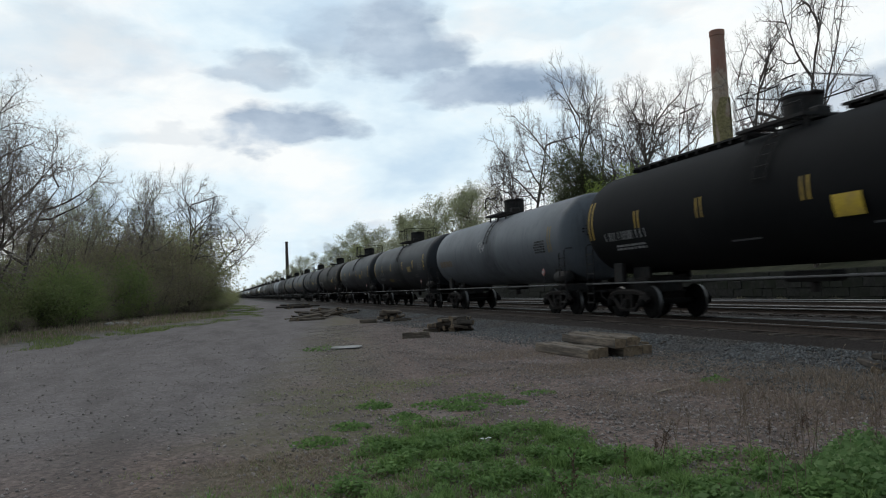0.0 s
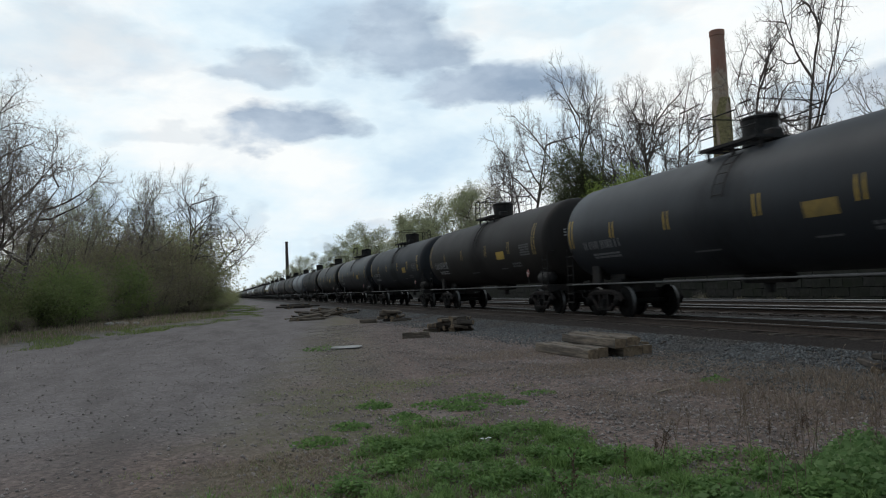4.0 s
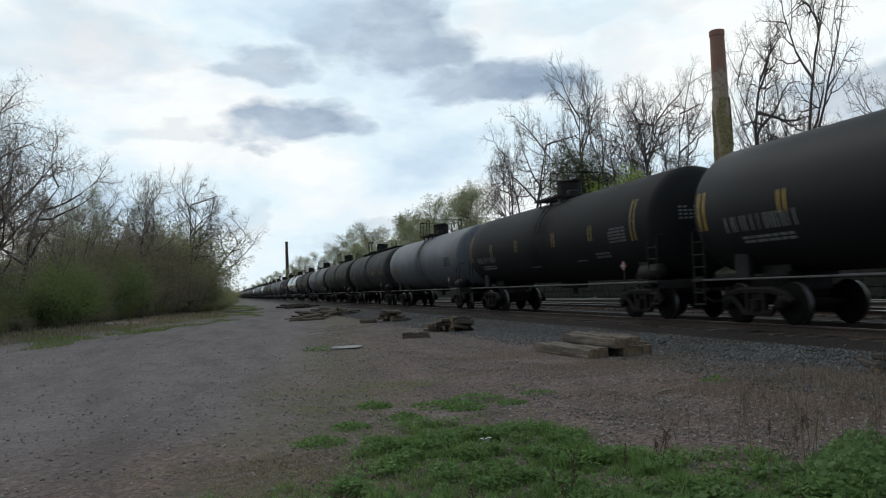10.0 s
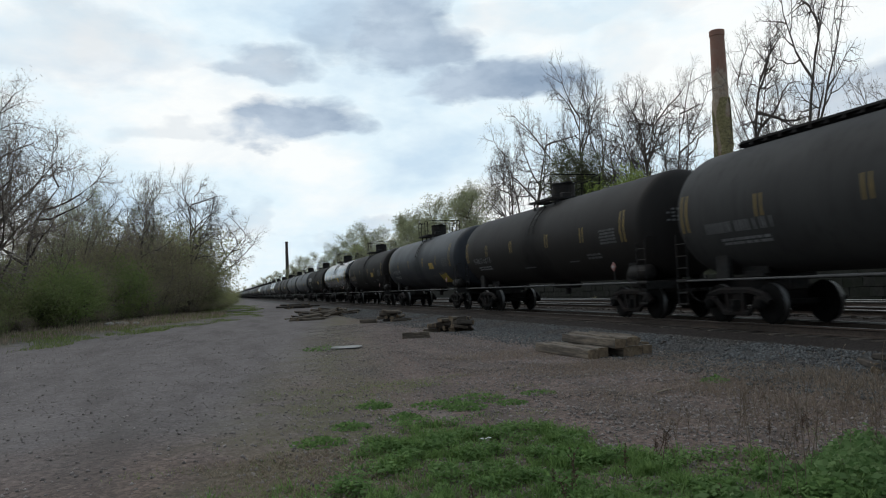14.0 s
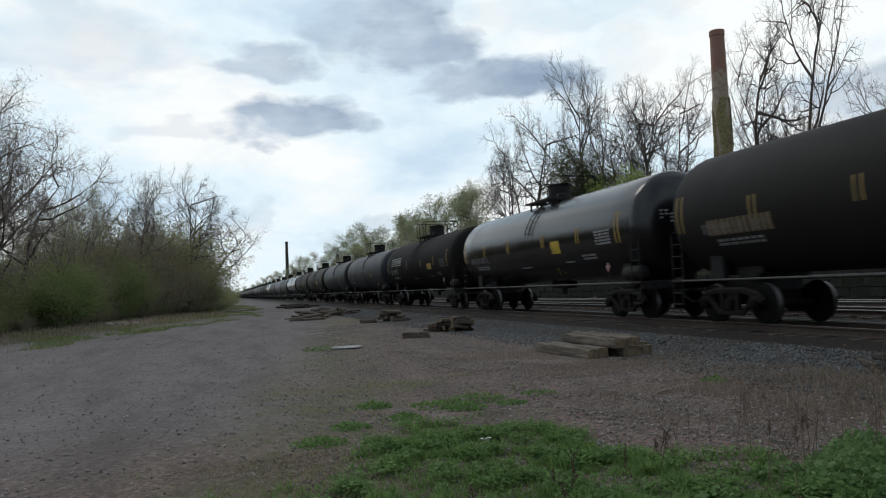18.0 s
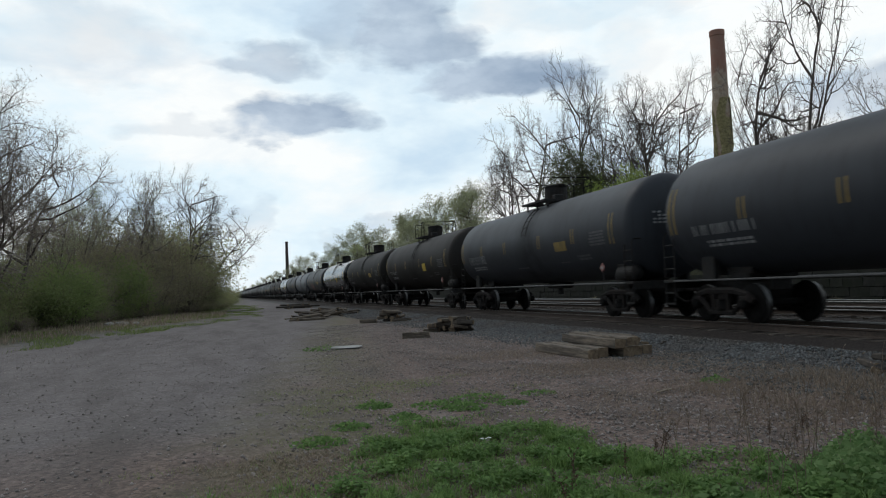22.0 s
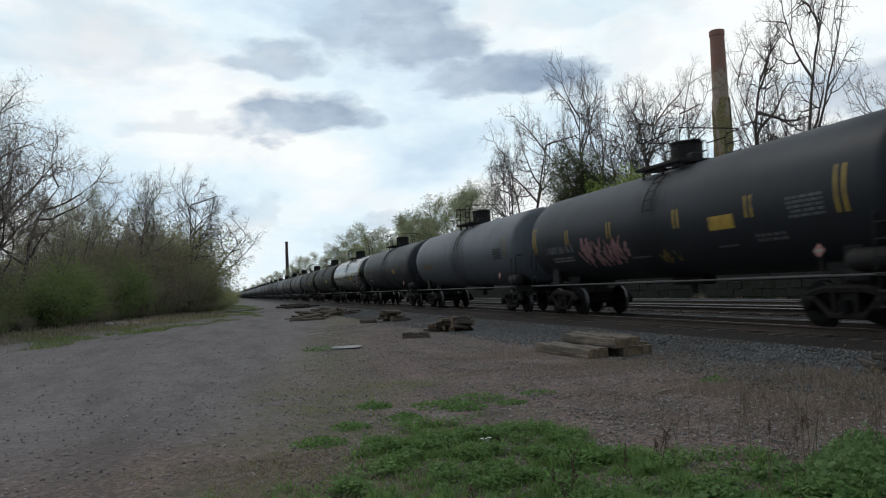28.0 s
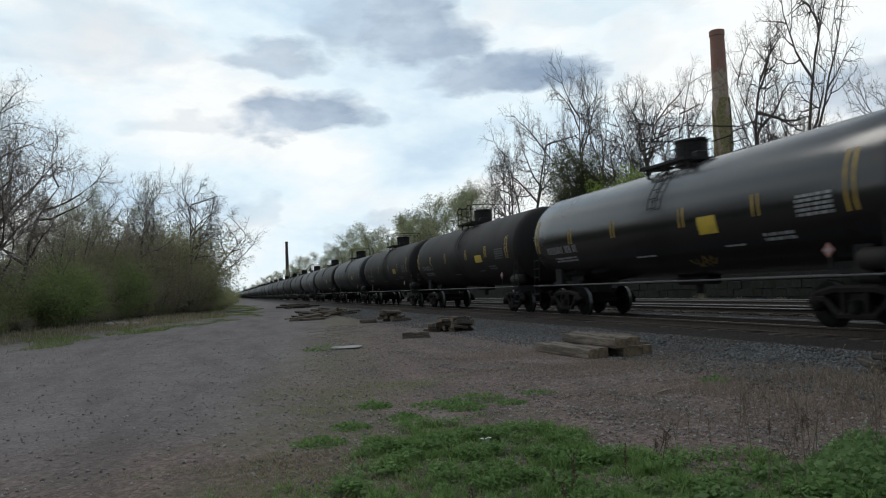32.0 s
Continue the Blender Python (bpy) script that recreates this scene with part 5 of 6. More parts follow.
    for i in range(76):
        y = 34 + 100 * (i / 75) ** 1.25
        back = (0.0, 1.6, 3.4)[i % 3] + rng.uniform(0, 0.6)
        # green clumps by the lot's near end, twiggy brown in the middle, olive mounds further on
        mix, lo, hi = next(m for m in ((49, ("shrub0", "olive0", "sap1"), 4.2, 5.8), (54, ("olive1", "shrub1", "olive0"), 4.6, 7.0), (63, ("sap0", "brown1", "sap1"), 4.8, 7.0), (75, ("brown0", "brown1", "sap0"), 6.4, 9.4),
                                       (94, ("olive0", "brown0", "sap1"), 7.4, 10.8), (200, ("olive0", "olive1", "shrub0"), 2.6, 4.6)) if y < m[0] + rng.uniform(-2, 2))[1:]
        k = mix[rng.randrange(3)]
        h = rng.uniform(lo, hi) * (0.6 if k[0] == "s" and y > 63 else 1.0) * (0.72 if i % 3 == 0 else 1.0)
        set_plant(T[k], hedge_x(y) - 0.5 - back - 0.12 * h, y, rng.uniform(0, 6.28), h, label="Dense leafing green shrub in the hedgerow" if k[0] == "s" else "Tall brown budding thicket shrub in the hedgerow", category="shrub", group="hedgerow shrubs")
    # taller twiggy thicket behind the front row
    for i in range(18):
        y = 58 + 2.1 * i + rng.uniform(-0.8, 0.8)
        set_plant(T[("brown0", "brown1")[i % 2]], hedge_x(y) - rng.uniform(2.4, 5.0), y, rng.uniform(0, 6.28), rng.uniform(7.0, 9.4) if y < 72 else rng.uniform(8.0, 10.8), wide=0.75, label="Tall twiggy brown thicket shrub in the hedgerow", category="shrub", group="hedgerow shrubs")
    for x, y, h in ((-9.9, 48.6, 4.4), (-9.3, 51.0, 5.4), (-8.9, 58.0, 3.6), (-7.8, 62.5, 6.2)):
        set_plant(T["green"], x - 0.6, y, rng.uniform(0, 6.28), h, label="Young green leafy shrub in the hedgerow", category="shrub", group="hedgerow shrubs")
    # low scrub in front of the hedgerow
    for i in range(30):
        y = 36 + 62 * (i / 29) ** 1.2 + rng.uniform(-1, 1)
        set_plant(T[("sap0", "brown0", "sap1", "shrub0", "brown1")[i % 5]], hedge_x(y) + rng.uniform(-1.0, 0.6), y, rng.uniform(0, 6.28), rng.uniform(0.5, 1.7), wide=1.2, label="Low scrubby shrub before the hedgerow", category="shrub", group="hedgerow shrubs")
    # behind the tracks: bare trees
    right = [("elm0", 31.8, 62.4, 19.9), ("elm1", 34.5, 60.9, 19.0), ("bare1", 29.7, 68.9, 17.4), ("bare2", 30.2, 75.0, 15), ("bare0", 34.1, 49.4, 14.8), ("bare2", 35.7, 55.5, 16.2),
             ("bare1", 32.0, 52.0, 15.4), ("bare0", 31.0, 46.2, 14.4), ("bare2", 30.0, 48.0, 14.6), ("fine0", 33.0, 57.0, 14.0), ("fine1", 31.8, 36.3, 10.2), ("fine0", 27.6, 24.2, 10.5), ("fine1", 36, 38.2, 9.6), ("fine0", 35.5, 35.4, 8.6), ("bare2", 33.5, 31.5, 7.0), ("bare0", 30.3, 45.9, 12.6), ("fine0", 29.9, 49.7, 12.2),
             ("fine1", 36.1, 93.2, 17.8), ("bare0", 34.5, 83.1, 19.0), ("bare2", 27.8, 17, 15)]
    for k, x, y, s in right:
        set_plant(T[k], x, y, rng.uniform(0, 6.28), s, tilt=-2.0, wide=0.8 if k[0] in "sg" else 0.62, label=bare + " behind the tracks", group="bare trees behind the tracks")
    set_plant(T["gnarl1"], 29.3, 35.6, 3.4, 13.6, tilt=-2.0, wide=0.6, label="Gnarled bare spring tree behind the tracks", group="bare trees behind the tracks")
    set_plant(T["bare2"], 29.2, 34.4, 4.0, 13.6, tilt=-2.0, wide=0.5, label=bare + " behind the tracks", group="bare trees behind the tracks")
    set_plant(T["bare2"], 27.9, 30.3, 1.1, 17.6, tilt=-3.0, wide=0.45, label=bare + " behind the tracks", group="bare trees behind the tracks")
    set_plant(T["dark"], 28.8, 53.9, 0.4, 11.2, wide=1.05, label="Dark vine-covered evergreen tree behind the tracks")
    set_plant(T["dark"], 28.6, 56.2, 2.1, 9.2, wide=1.1, label="Dark vine-covered evergreen tree beside its twin")
    set_plant(T["fresh"], 28.2, 49.2, 1.0, 9.2, wide=0.62, label="Small tree in fresh yellow-green leaf behind the tracks", group="leafy trees behind the tracks")
    for x, y, s, k in ((36.4, 105.9, 16.0, "far0"), (34.9, 112.7, 16.0, "far1"), (34.7, 120.1, 16.0, "far0"), (35, 100, 14, "far1"), (37.1, 145.3, 16.0, "far0"), (35.4, 156, 15.6, "far1"), (31.8, 169, 16.4, "far1"),
                       (29.6, 179.6, 16.2, "far0"), (33, 132, 14, "far1"), (30.7, 217.8, 14.6, "fresh"), (31, 198, 14.5, "far1"), (28.5, 248.4, 14.4, "far0"), (28, 272, 15, "far1"), (26.5, 298.8, 16.1, "far1"), (25, 320, 15, "far0"),
                       (23.9, 339.2, 16.5, "far0"), (23, 380, 14, "far1"), (21.8, 419.4, 13.4, "far1"), (20, 460, 13, "far0"), (18.8, 499.6, 13.1, "far1"), (15.1, 559.8, 12.7, "far0"), (14, 640, 12, "far0"), (12, 760, 12, "far1"),
                       (6, 900, 12, "far0"), (-2, 900, 13, "far1"), (33, 138, 13, "far0"), (40, 150, 16, "far0"), (36, 185, 15, "far1")):
        set_plant(T[k], x + 9.0 * (y > 210), y, rng.uniform(0, 6.28), s * 0.93 + (0.9 if y > 210 else 0), label="Broad tree in young green leaf far along the track" if k == "fresh" else "Broad budding grey-green tree along the track", group="leafy trees behind the tracks")
    for i in range(44):
        y = 10 + i * 3.2
        set_plant(T[("shrub0", "shrub1", "brown0")[i % 3]], 27.8 + rng.uniform(0, 3), y + rng.uniform(-1.5, 1.5), rng.uniform(0, 6.28), rng.uniform(2.2, 4.6), label="Leafing shrub above the stone wall", category="shrub", group="shrubs behind the tracks")
    for i in range(13):
        set_plant(T[("brown0", "brown1", "sap0")[i % 3]], 25.7 + rng.uniform(-0.2, 0.2), 12 + i * 3.1 + rng.uniform(-1, 1), rng.uniform(0, 6.28), rng.uniform(0.4, 0.9), z=0.05, label="Low brownish shrub at the foot of the stone wall", category="shrub", group="shrubs behind the tracks")
    # beyond the lot, closing the view along the hedge
    for i in range(12):
        set_plant(T[("far0", "bud1", "far1")[i % 3]], -8 - 2.5 * i + rng.uniform(-3, 3), 125 + i * 24, rng.uniform(0, 6.28), rng.uniform(10, 13), label="Distant budding tree beyond the lot", group="trees beyond the lot")


make_trees()


# ---- chimneys ----
def chimney(x, y, h, r0, r1, name="brick_chimney", ivy=True, label="", tone=(0.30, 0.135, 0.09)):
    e = empty(name, Matrix.Translation((x, y, 0)))
    m, nt, b = nodes_of("chimney_brick")
    co = nt.nodes.new("ShaderNodeTexCoord").outputs["Object"]
    sp = nt.nodes.new("ShaderNodeSeparateXYZ")
    nt.links.new(co, sp.inputs[0])
    ang = mth(nt, "MULTIPLY", mth(nt, "ARCTAN2", sp.outputs[1], sp.outputs[0]), r0)
    cb = nt.nodes.new("ShaderNodeCombineXYZ")
    nt.links.new(ang, cb.inputs[0])
    nt.links.new(sp.outputs[2], cb.inputs[1])
    br = nt.nodes.new("ShaderNodeTexBrick")
    br.inputs["Scale"].default_value = 3.0
    br.inputs["Color1"].default_value, br.inputs["Color2"].default_value, br.inputs["Mortar"].default_value = (*tone, 1), (tone[0] * 0.8, tone[1] * 0.8, tone[2] * 0.88, 1), (tone[0], tone[0] * 0.8, tone[0] * 0.67, 1)
    nt.links.new(cb.outputs[0], br.inputs["Vector"])
    pale = noise_node(nt, co, 0.33, 5.0, 0.7)
    # old limewash left on the middle of the shaft, with ragged edges
    hz = mth(nt, "ADD", sp.outputs[2], mth(nt, "MULTIPLY_ADD", pale, 9.0, -4.5))
    band = mth(nt, "MULTIPLY_ADD", mth(nt, "ABSOLUTE", mth(nt, "SUBTRACT", hz, 34.0)), -0.55, 5.0, True) if ivy else mth(nt, "MULTIPLY", pale, 0.1)
    col = mixc(nt, mth(nt, "MULTIPLY", band, 0.8 if ivy else 0.0), br.outputs[0], ramp(nt, noise_node(nt, co, 1.2, 5.0), [(0.35, (0.30, 0.22, 0.15)), (0.65, (0.44, 0.38, 0.30))]))
    nt.links.new(col, b.inputs["Base Color"])
    b.inputs["Roughness"].default_value = 0.9
    bm = bmesh.new()
    prof = [(0, r0)] + [(h * i / 10, r0 + (r1 - r0) * i / 10) for i in range(1, 10)] + [(h - 1.2, r1), (h - 1.1, r1 + 0.12), (h - 0.1, r1 + 0.12), (h, r1), (h, r1 - 0.35), (h - 3, r1 - 0.4)]
    lathe(bm, prof, 0, 32)
    bmesh.ops.rotate(bm, verts=bm.verts, cent=(0, 0, 0), matrix=Matrix.Rotation(math.pi / 2, 3, "X"))
    part("shaft", bm, m, e, smooth=False)
    if ivy:
        rng = random.Random(4)
        verts, faces = [], []
        for _ in range(30000):
            z = 37 * rng.random() ** 1.1
            a = rng.uniform(0, 6.283)
            if noise.noise(Vector((math.cos(a) * 1.5, math.sin(a) * 1.5, z * 0.22))) + 0.5 - z / 75 < 0:
                continue
            r = r0 + (r1 - r0) * z / h + rng.uniform(0.02, 0.2)
            c = Vector((r * math.cos(a), r * math.sin(a), z))
            t = Vector((-math.sin(a), math.cos(a), rng.uniform(-0.5, 0.5))) * rng.uniform(0.15, 0.3)
            u = Vector((math.cos(a) * 0.4, math.sin(a) * 0.4, 1)) * rng.uniform(0.15, 0.3)
            k = len(verts)
            verts += [tuple(c - t), tuple(c + u), tuple(c + t), tuple(c - u)]
            faces.append((k, k + 1, k + 2, k + 3))
        me = raw_mesh("ivy", verts, faces)
        mesh_part("ivy", me, M_IVY, e, "climbing green ivy")
    return tagged(e, label, "chimney")


chimney(96.7, 127.4, 51.0, 2.05, 1.38, label="Tall red-brick factory chimney with ivy on its lower half")
chimney(44.6, 558, 40.0, 1.5, 0.95, ivy=False, label="Distant slim soot-dark brick chimney above the trees", tone=(0.06, 0.042, 0.036))


# ---- grass, weeds, dry stalks near the viewer ----
def blades(name, pts, h, w, material, label, category, seed, lean=0.5, curl=0.5):
    r = np.random.RandomState(seed)
    n = len(pts)
    a = r.rand(n) * 6.283
    hh = h[0] + (h[1] - h[0]) * r.rand(n)
    ln = lean * (0.3 + r.rand(n))
    d = np.stack([np.cos(a), np.sin(a), np.zeros(n)], -1)
    s = np.stack([-np.sin(a), np.cos(a), np.zeros(n)], -1) * (w * (0.6 + 0.8 * r.rand(n)))[:, None]
    up = np.array([0, 0, 1.0])
    P = np.asarray(pts)
    mid = P + up * (hh * 0.6)[:, None] + d * (hh * ln * 0.4)[:, None]
    tip = P + up * (hh * (1 - 0.25 * curl))[:, None] + d * (hh * ln)[:, None]
    V = np.stack([P - s, P + s, mid + s * 0.7, mid - s * 0.7, tip], 1)
    o = (np.arange(n) * 5)[:, None]
    quads = np.array([0, 1, 2, 3]) + o
    tris = np.array([3, 2, 4]) + o
    me = bpy.data.meshes.new(name)
    me.from_pydata(V.reshape(-1, 3).tolist(), [], quads.tolist() + tris.tolist())
    me.materials.append(material)
    return tagged(new(name, me), label, category, kind="stuff")


EDGE = [(-1.5, 4.6), (-0.03, 6.3), (0.37, 6.9), (0.98, 7.2), (1.4, 8.2), (2.08, 8.45), (2.94, 8.7), (3.24, 7.6), (3.65, 6.85), (3.88, 6.0), (4.1, 5.5), (4.81, 5.6), (5.6, 5.4), (7.0, 5.2)]


def in_patch(x, y):
    """How far inside the near grass belt a place lies, in metres, with a ragged edge."""
    if y < 3.2:
        return -5.0 if noise.noise(Vector((x * 1.1, y * 1.1, 60))) * 1.4 + y - 1.2 < 0 else 0.8
    for (a, ya), (b, yb) in zip(EDGE, EDGE[1:]):
        if a <= x <= b:
            e = ya + (yb - ya) * (x - a) / (b - a)
            return e - y - 0.1 + 0.95 * noise.noise(Vector((x * 1.3, y * 1.3, 1))) + 0.6 * noise.noise(Vector((x * 3.4, y * 3.4, 5)))
    return -5.0


def make_grass():
    rng = random.Random(9)
    low, high = [], []
    while len(low) < 60000:
        x, y = rng.uniform(-1.4, 6.9), rng.uniform(0.4, 9.2)
        d = in_patch(x, y)
        if x < 1.6:
            d = d * 0.45 - 0.2 * (1.6 - x)
        if d > rng.uniform(-0.05, 1.1) + 0.5 * noise.noise(Vector((x * 1.9, y * 1.9, 44))):
            c = noise.noise(Vector((x * 3.2, y * 3.2, 8))) + 0.6 * noise.noise(Vector((x * 8, y * 8, 2)))
            c += 0.7 * noise.noise(Vector((x * 1.4, y * 1.4, 77)))
            if c > 0.06 or rng.random() < 0.10:
                (high if c > 0.42 else low).append((x, y, lot_z(x, y) - 0.005))
    blades("grass_patch", low, (0.025, 0.085), 0.004, M_GRASS, "Bright spring grass patch on the dirt", "grass", 3, 0.9)
    blades("tall_grass", high, (0.06, 0.16), 0.005, M_GRASS, "Longer tufts of fresh green grass", "grass", 13, 0.8)
    # broad-leaved weeds all through the grass
    r = random.Random(19)
    verts, faces = [], []
    while len(faces) < 42000:
        x, y = r.uniform(-0.8, 6.8), r.uniform(0.6, 9.0)
        d = in_patch(x, y)
        if d - max(0, 1.6 - x) * 0.8 < r.uniform(0.0, 1.2) or noise.noise(Vector((x * 2.6, y * 2.6, 30))) < 0.08:
            continue
        z0 = lot_z(x, y)
        for _ in range(14):
            c = Vector((x + r.gauss(0, 0.05), y + r.gauss(0, 0.05), z0 + r.uniform(0.01, 0.10)))
            t = Vector((r.gauss(0, 1), r.gauss(0, 1), r.gauss(0.2, 0.4))).normalized() * r.uniform(0.012, 0.03)
            u = t.cross(Vector((0, 0, 1))).normalized() * t.length * 0.6 + Vector((0, 0, 0.003))
            k = len(verts)
            verts += [tuple(c - t), tuple(c + u), tuple(c + t * 1.2), tuple(c - u)]
            faces.append((k, k + 1, k + 2, k + 3))
    me = raw_mesh("ground_weeds", verts, faces)
    me.materials.append(M_WEED)
    tagged(new("ground_weeds", me), "Broad-leaved green weeds among the grass", "weeds", kind="stuff")
    pts = []
    while len(pts) < 26000:
        x, y = rng.uniform(-2.2, 6.0), rng.uniform(4.0, 13.0)
        lane = 1.1 - abs(x - (-0.9 + 0.28 * y)) * 0.55
        d = max(in_patch(x, y) + 0.9, lane)
        if 0.6 * d + 0.8 * noise.noise(Vector((x * 0.7, y * 0.7, 9))) + 0.5 * noise.noise(Vector((x * 2.4, y * 2.4, 4))) > rng.uniform(0.25, 1.0):
            pts.append((x, y, lot_z(x, y) - 0.005))
    blades("sparse_grass", pts, (0.012, 0.045), 0.0035, M_SHRUB, "Thin olive grass growing through gravel", "grass", 4, 0.9)
    pts = []
    while len(pts) < 44000:
        x, y = rng.uniform(-1.5, 11), rng.uniform(3.5, 17)
        if noise.noise(Vector((x * 0.6, y * 0.6, 12))) + 0.22 * (x - 4.2) + (1.3 if y < 7.5 and -0.9 < x < 1.5 else 0) > rng.uniform(0.0, 1.2) and x < 9.6:
            pts.append((x, y, lot_z(x, y) - 0.004))
    blades("dry_litter", pts, (0.02, 0.07), 0.004, M_STRAW, "Pale dry grass litter on brown dirt", "dry grass", 5, 2.2, 1.6)
    pts = []
    while len(pts) < 3200:
        x, y = rng.uniform(5.6, 8.9), rng.uniform(5.6, 9.6)
        if noise.noise(Vector((x * 0.9, y * 0.9, 21))) + 0.4 * (x - 6.9) - 0.15 * abs(y - 7.4) > rng.uniform(-0.6, 0.9):
            pts.append((x, y, lot_z(x, y) - 0.005))
    blades("tan_grass", pts, (0.06, 0.26), 0.0032, M_STRAW, "Upright tan dead grass beside the ballast", "dry grass", 15, 0.7)
    # left verge
    def verge_x(y):
        return min(-16.3 + 0.315 * y, 0.2 + 0.03 * y)

    pts = []
    while len(pts) < 40000:
        y = rng.uniform(22, 130)
        x = verge_x(y) + rng.uniform(-7.5, 0.6) + 1.6 * noise.noise(Vector((y * 0.22, 3.0, 9.0)))
        if noise.noise(Vector((x * 0.4, y * 0.15, 2))) + 0.6 * noise.noise(Vector((x * 1.3, y * 0.5, 8))) + 0.2 > rng.uniform(0, 0.6):
            pts.append((x, y, lot_z(x, y) - 0.01))
    blades("verge_grass", pts, (0.04, 0.14), 0.012, M_VERGE, "Rough olive grass along the verge", "grass", 6, 0.6)
    pts = []
    while len(pts) < 5000:
        y = rng.uniform(26, 75)
        x = verge_x(y) + rng.uniform(-8, -2.2)
        pts.append((x, y, lot_z(x, y) - 0.01))
    blades("verge_straw", pts, (0.1, 0.4), 0.014, M_STRAW, "Dry brown stalks at the hedge's foot", "dry grass", 7, 0.6)


make_grass()


def weed(x, y, r, h, n, seed, material=M_WEED, label="Low leafy green weed tuft on the dirt", leaf=(0.012, 0.035)):
    rng = random.Random(seed)
    e = empty("weed_tuft", Matrix.Translation((x, y, lot_z(x, y))))
    verts, faces = [], []
    for _ in range(n):
        a = rng.uniform(0, 6.283)
        q = r * math.sqrt(rng.random())
        c = Vector((q * math.cos(a), q * math.sin(a), h * rng.random() * (1.1 - q / r)))
        t = Vector((rng.gauss(0, 1), rng.gauss(0, 1), rng.gauss(0.3, 0.5))).normalized() * rng.uniform(*leaf)
        u = t.orthogonal().normalized() * t.length * 0.55
        k = len(verts)
        verts += [tuple(c - t), tuple(c + u), tuple(c + t * 1.2), tuple(c - u)]
        faces.append((k, k + 1, k + 2, k + 3))
    for _ in range(max(6, n // 25)):
        a = rng.uniform(0, 6.283)
        q = r * 0.6 * rng.random()
        k = len(verts)
        tip = Vector((q * 1.5 * math.cos(a), q * 1.5 * math.sin(a), h))
        verts += [(q * math.cos(a), q * math.sin(a), -0.01), (q * math.cos(a) + 0.005, q * math.sin(a), -0.01), tuple(tip)]
        faces.append((k, k + 1, k + 2))
    me = raw_mesh("leaves", verts, faces)
    mesh_part("leaves", me, material, e)
    return tagged(e, label, "weed", "weed tufts on the lot")


for i, (x, y, r, h, n) in enumerate(((1.88, 10.0, 0.24, 0.10, 380), (2.7, 9.6, 0.42, 0.06, 300), (6.99, 9.75, 0.22, 0.10, 160), (4.2, 9.9, 0.26, 0.06, 130), (2.55, 20.9, 0.6, 0.16, 220),
                                     (3.9, 4.3, 0.3, 0.2, 600), (3.3, 9.9, 0.4, 0.08, 260), (2.05, 8.95, 0.2, 0.09, 240), (2.9, 9.25, 0.3, 0.08, 300), (3.55, 9.3, 0.24, 0.07, 200), (0.9, 7.9, 0.3, 0.08, 260), (1.35, 8.7, 0.25, 0.08, 240))):
    weed(x, y, r, h, n, 300 + i)
for i, (x, y, r, h, n) in enumerate(((4.3, 4.5, 0.42, 0.32, 900), (4.75, 4.9, 0.36, 0.30, 700), (5.2, 5.25, 0.3, 0.26, 480), (4.05, 4.9, 0.25, 0.18, 260), (2.4, 4.6, 0.35, 0.14, 300), (3.2, 4.4, 0.3, 0.16, 260))):
    weed(x, y, r, h, n, 330 + i, M_BURDOCK, "Broad-leaved green weed clump in the grass", (0.018, 0.045))


def dry_stalk(x, y, h, seed, material=M_STRAW, head=1.0, label="Dry brown weed stalk with seed heads"):
    rng = random.Random(seed)
    bm = bmesh.new()
    p = Vector((0, 0, -0.02))
    d = Vector((rng.gauss(0, 0.2), rng.gauss(0, 0.2), 1)).normalized()
    pts = [p]
    for i in range(5):
        d = (d + Vector((rng.gauss(0, 0.08), rng.gauss(0, 0.08), 0.05))).normalized()
        pts.append(pts[-1] + d * h / 5)
    path_rod(bm, pts, 0.0027 * (0.6 + 0.4 * head), 4)
    for i in range(2, 6):
        for _ in range(2):
            b = pts[i]
            o = Vector((rng.gauss(0, 1), rng.gauss(0, 1), 0.9)).normalized() * h * rng.uniform(0.08, 0.2)
            path_rod(bm, [b, b + o * 0.5, b + o + Vector((0, 0, 0.01))], 0.002, 3)
            rod(bm, b + o * 0.85, b + o * 1.12, 0.0045, 4)
    if head > 1:
        # clustered husks along the upper half
        for _ in range(20):
            u = rng.uniform(2.2, 5)
            q = pts[int(min(u, 4.99))].lerp(pts[int(min(u, 4.99)) + 1], u % 1) + Vector((rng.gauss(0, 0.007), rng.gauss(0, 0.007), 0))
            rod(bm, q, q + Vector((rng.gauss(0, 0.008), rng.gauss(0, 0.008), 0.009)), 0.0035, 4)
    me = bpy.data.meshes.new("dry_stalk")
    bm.to_mesh(me)
    bm.free()
    me.materials.append(material)
    ob = new("dry_stalk", me)
    ob.location = (x, y, lot_z(x, y))
    return tagged(ob, label, "weed stalk", "dry weed stalks")


rng_s = random.Random(31)
for i in range(64):
    x = rng_s.uniform(3.4, 7.4)
    y = 4.3 + rng_s.uniform(0, 2.4) + (x - 4.2) * 0.35
    dry_stalk(x, y, rng_s.uniform(0.2, 0.7), 400 + i)
for i in range(15):
    x = rng_s.uniform(1.4, 5.6)
    y = 4.3 + rng_s.uniform(0, 1.6) + max(0, x - 3) * 0.3
    dry_stalk(x, y, rng_s.uniform(0.14, 0.34), 500 + i, M_DOCK, 1.2, "Reddish-brown dead dock stalk with clustered seeds")


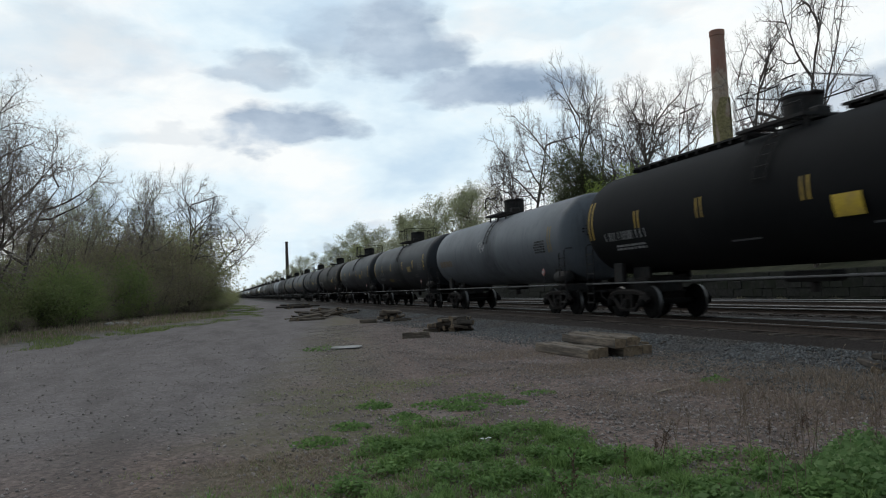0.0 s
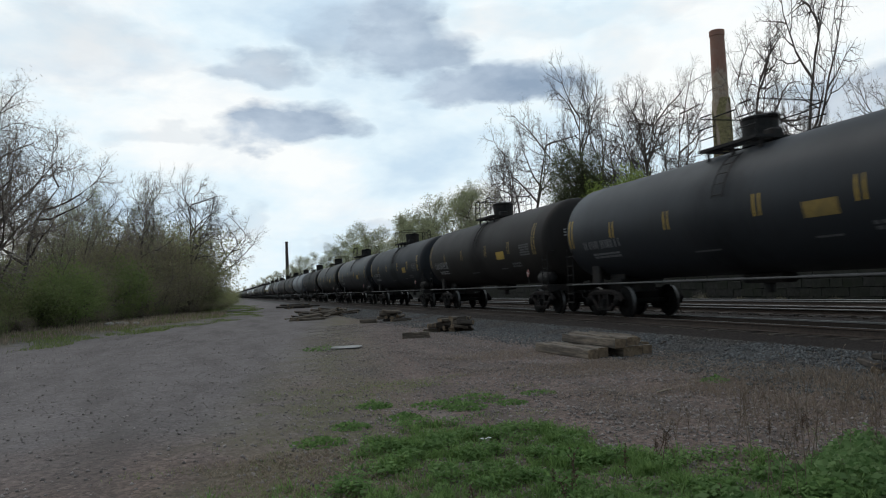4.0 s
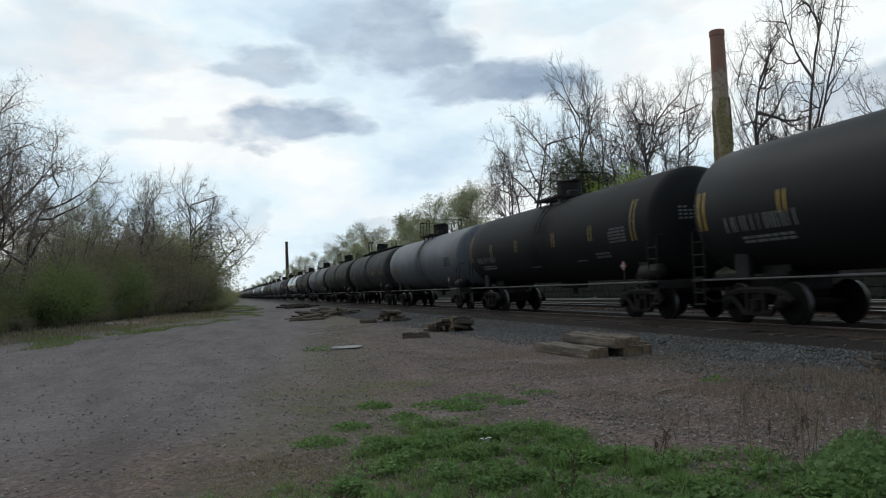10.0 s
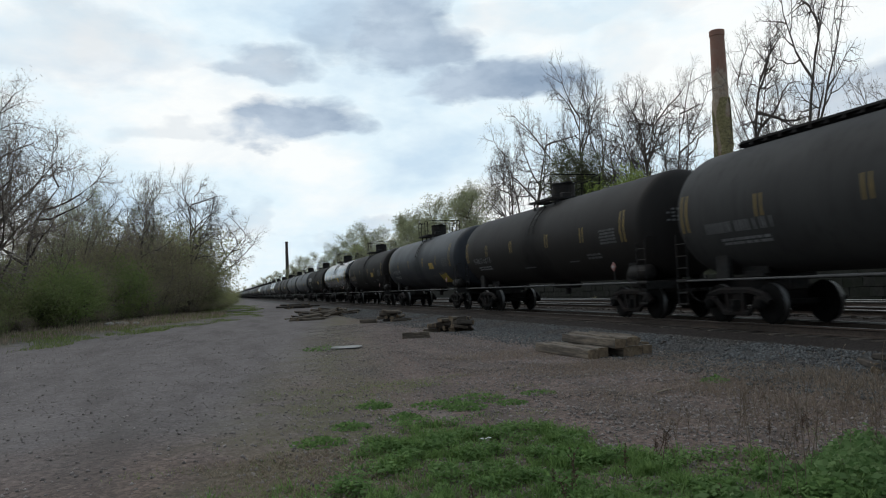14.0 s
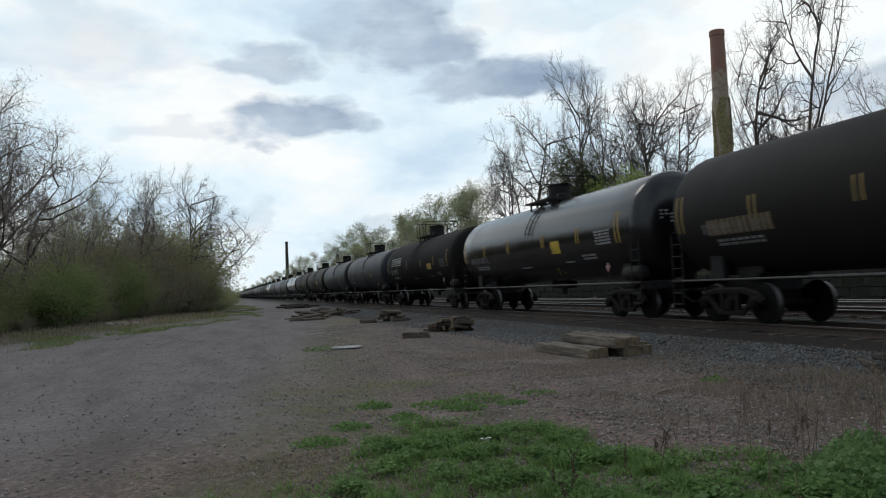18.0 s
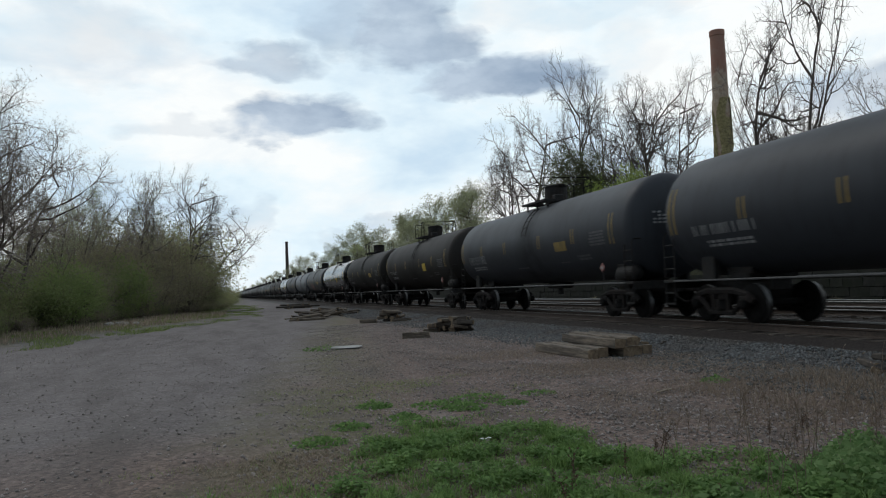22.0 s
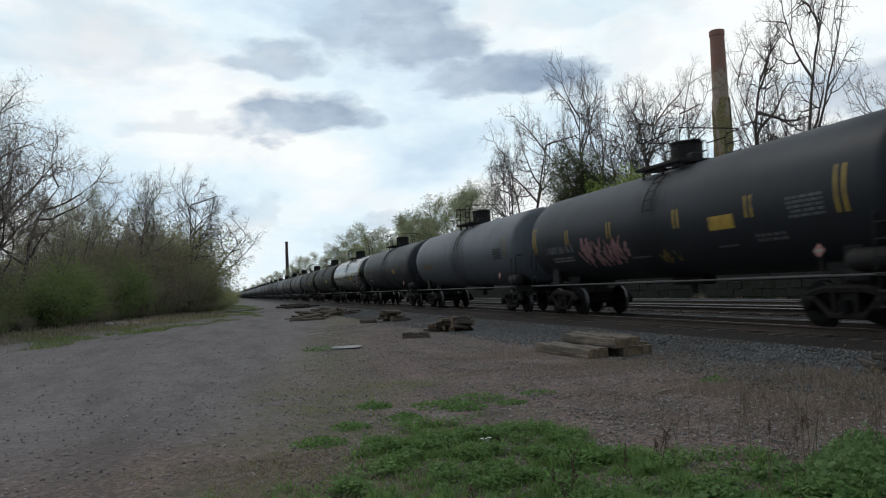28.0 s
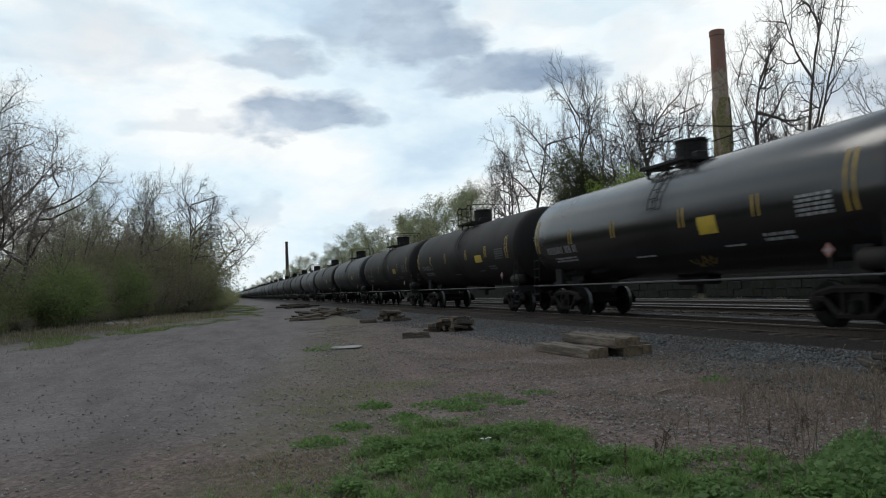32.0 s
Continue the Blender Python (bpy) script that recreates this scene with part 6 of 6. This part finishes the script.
# ---- stone wall behind the far track: courses of separate blocks ----
def make_wall():
    bm = bmesh.new()
    box(bm, (26.75, 60, 0.85), (0.5, 160, 1.7))
    me = bpy.data.meshes.new("stone_wall")
    bm.to_mesh(me)
    bm.free()
    # shade of train and trees is already in this wall colour
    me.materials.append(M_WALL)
    wall = tagged(new("stone_wall", me), "Low mossy stone retaining wall behind the far track", "stone wall", kind="structure")
    rng = random.Random(12)
    kinds = []
    for i in range(5):
        b = bmesh.new()
        box(b, (0, 0, 0), (0.16, 0.86 + 0.12 * (i - 2), 0.405), 0.02)
        for v in b.verts:
            v.co += Vector((rng.uniform(-0.02, 0.02), rng.uniform(-0.015, 0.015), rng.uniform(-0.012, 0.012)))
        mk = bpy.data.meshes.new("stone_block")
        b.to_mesh(mk)
        b.free()
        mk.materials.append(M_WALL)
        kinds.append(mk)
    for c in range(4):
        y = 10 + rng.uniform(0, 0.5)
        while y < 70:
            i = rng.randrange(5)
            L = 0.86 + 0.12 * (i - 2)
            ob = new("stone_block", kinds[i])
            ob.parent = wall
            ob.location = (26.46 + rng.uniform(-0.03, 0.03), y + L / 2, 0.22 + c * 0.42)
            y += L + 0.012


make_wall()
make_ties()


# ---- everything that moves ----
def motions():
    times = [0, 2, 4, 6, 8, 10, 12, 14, 16, 18, 20, 22, 24, 26, 28, 30, 32]
    for k, car in enumerate(CARS):
        walk(car, [(t, pose(RAIL_X, car_y(k, t), RAIL_Z)) for t in times])
    # all wheels roll alike: one path, shared
    sets = [w for car in CARS for t in car.children if t.name.startswith("truck") for w in t.children if w.name.startswith("wheelset")]
    lead = sets[0]
    rows = []
    for f in range(int(32 * FPS) + 1):
        t = f / FPS
        turn = CAR * (cars_past(t) - cars_past(0)) / 0.457
        rows.append((t, Matrix.Rotation(turn, 4, "X")))
    walk(lead, rows)
    for w in sets[1:]:
        w.rotation_mode = "QUATERNION"
        ad = w.animation_data_create()
        ad.action = lead.animation_data.action
        ad.action_slot = lead.animation_data.action_slot
    # the cloud deck drifts over and to one side
    a = Matrix.Translation(EYE)
    walk(SKY, [(0, a @ Euler((radians(-0.45), 0, radians(0.6))).to_matrix().to_4x4()), (16, a), (32, a @ Euler((radians(0.45), 0, radians(-0.6))).to_matrix().to_4x4())])


motions()
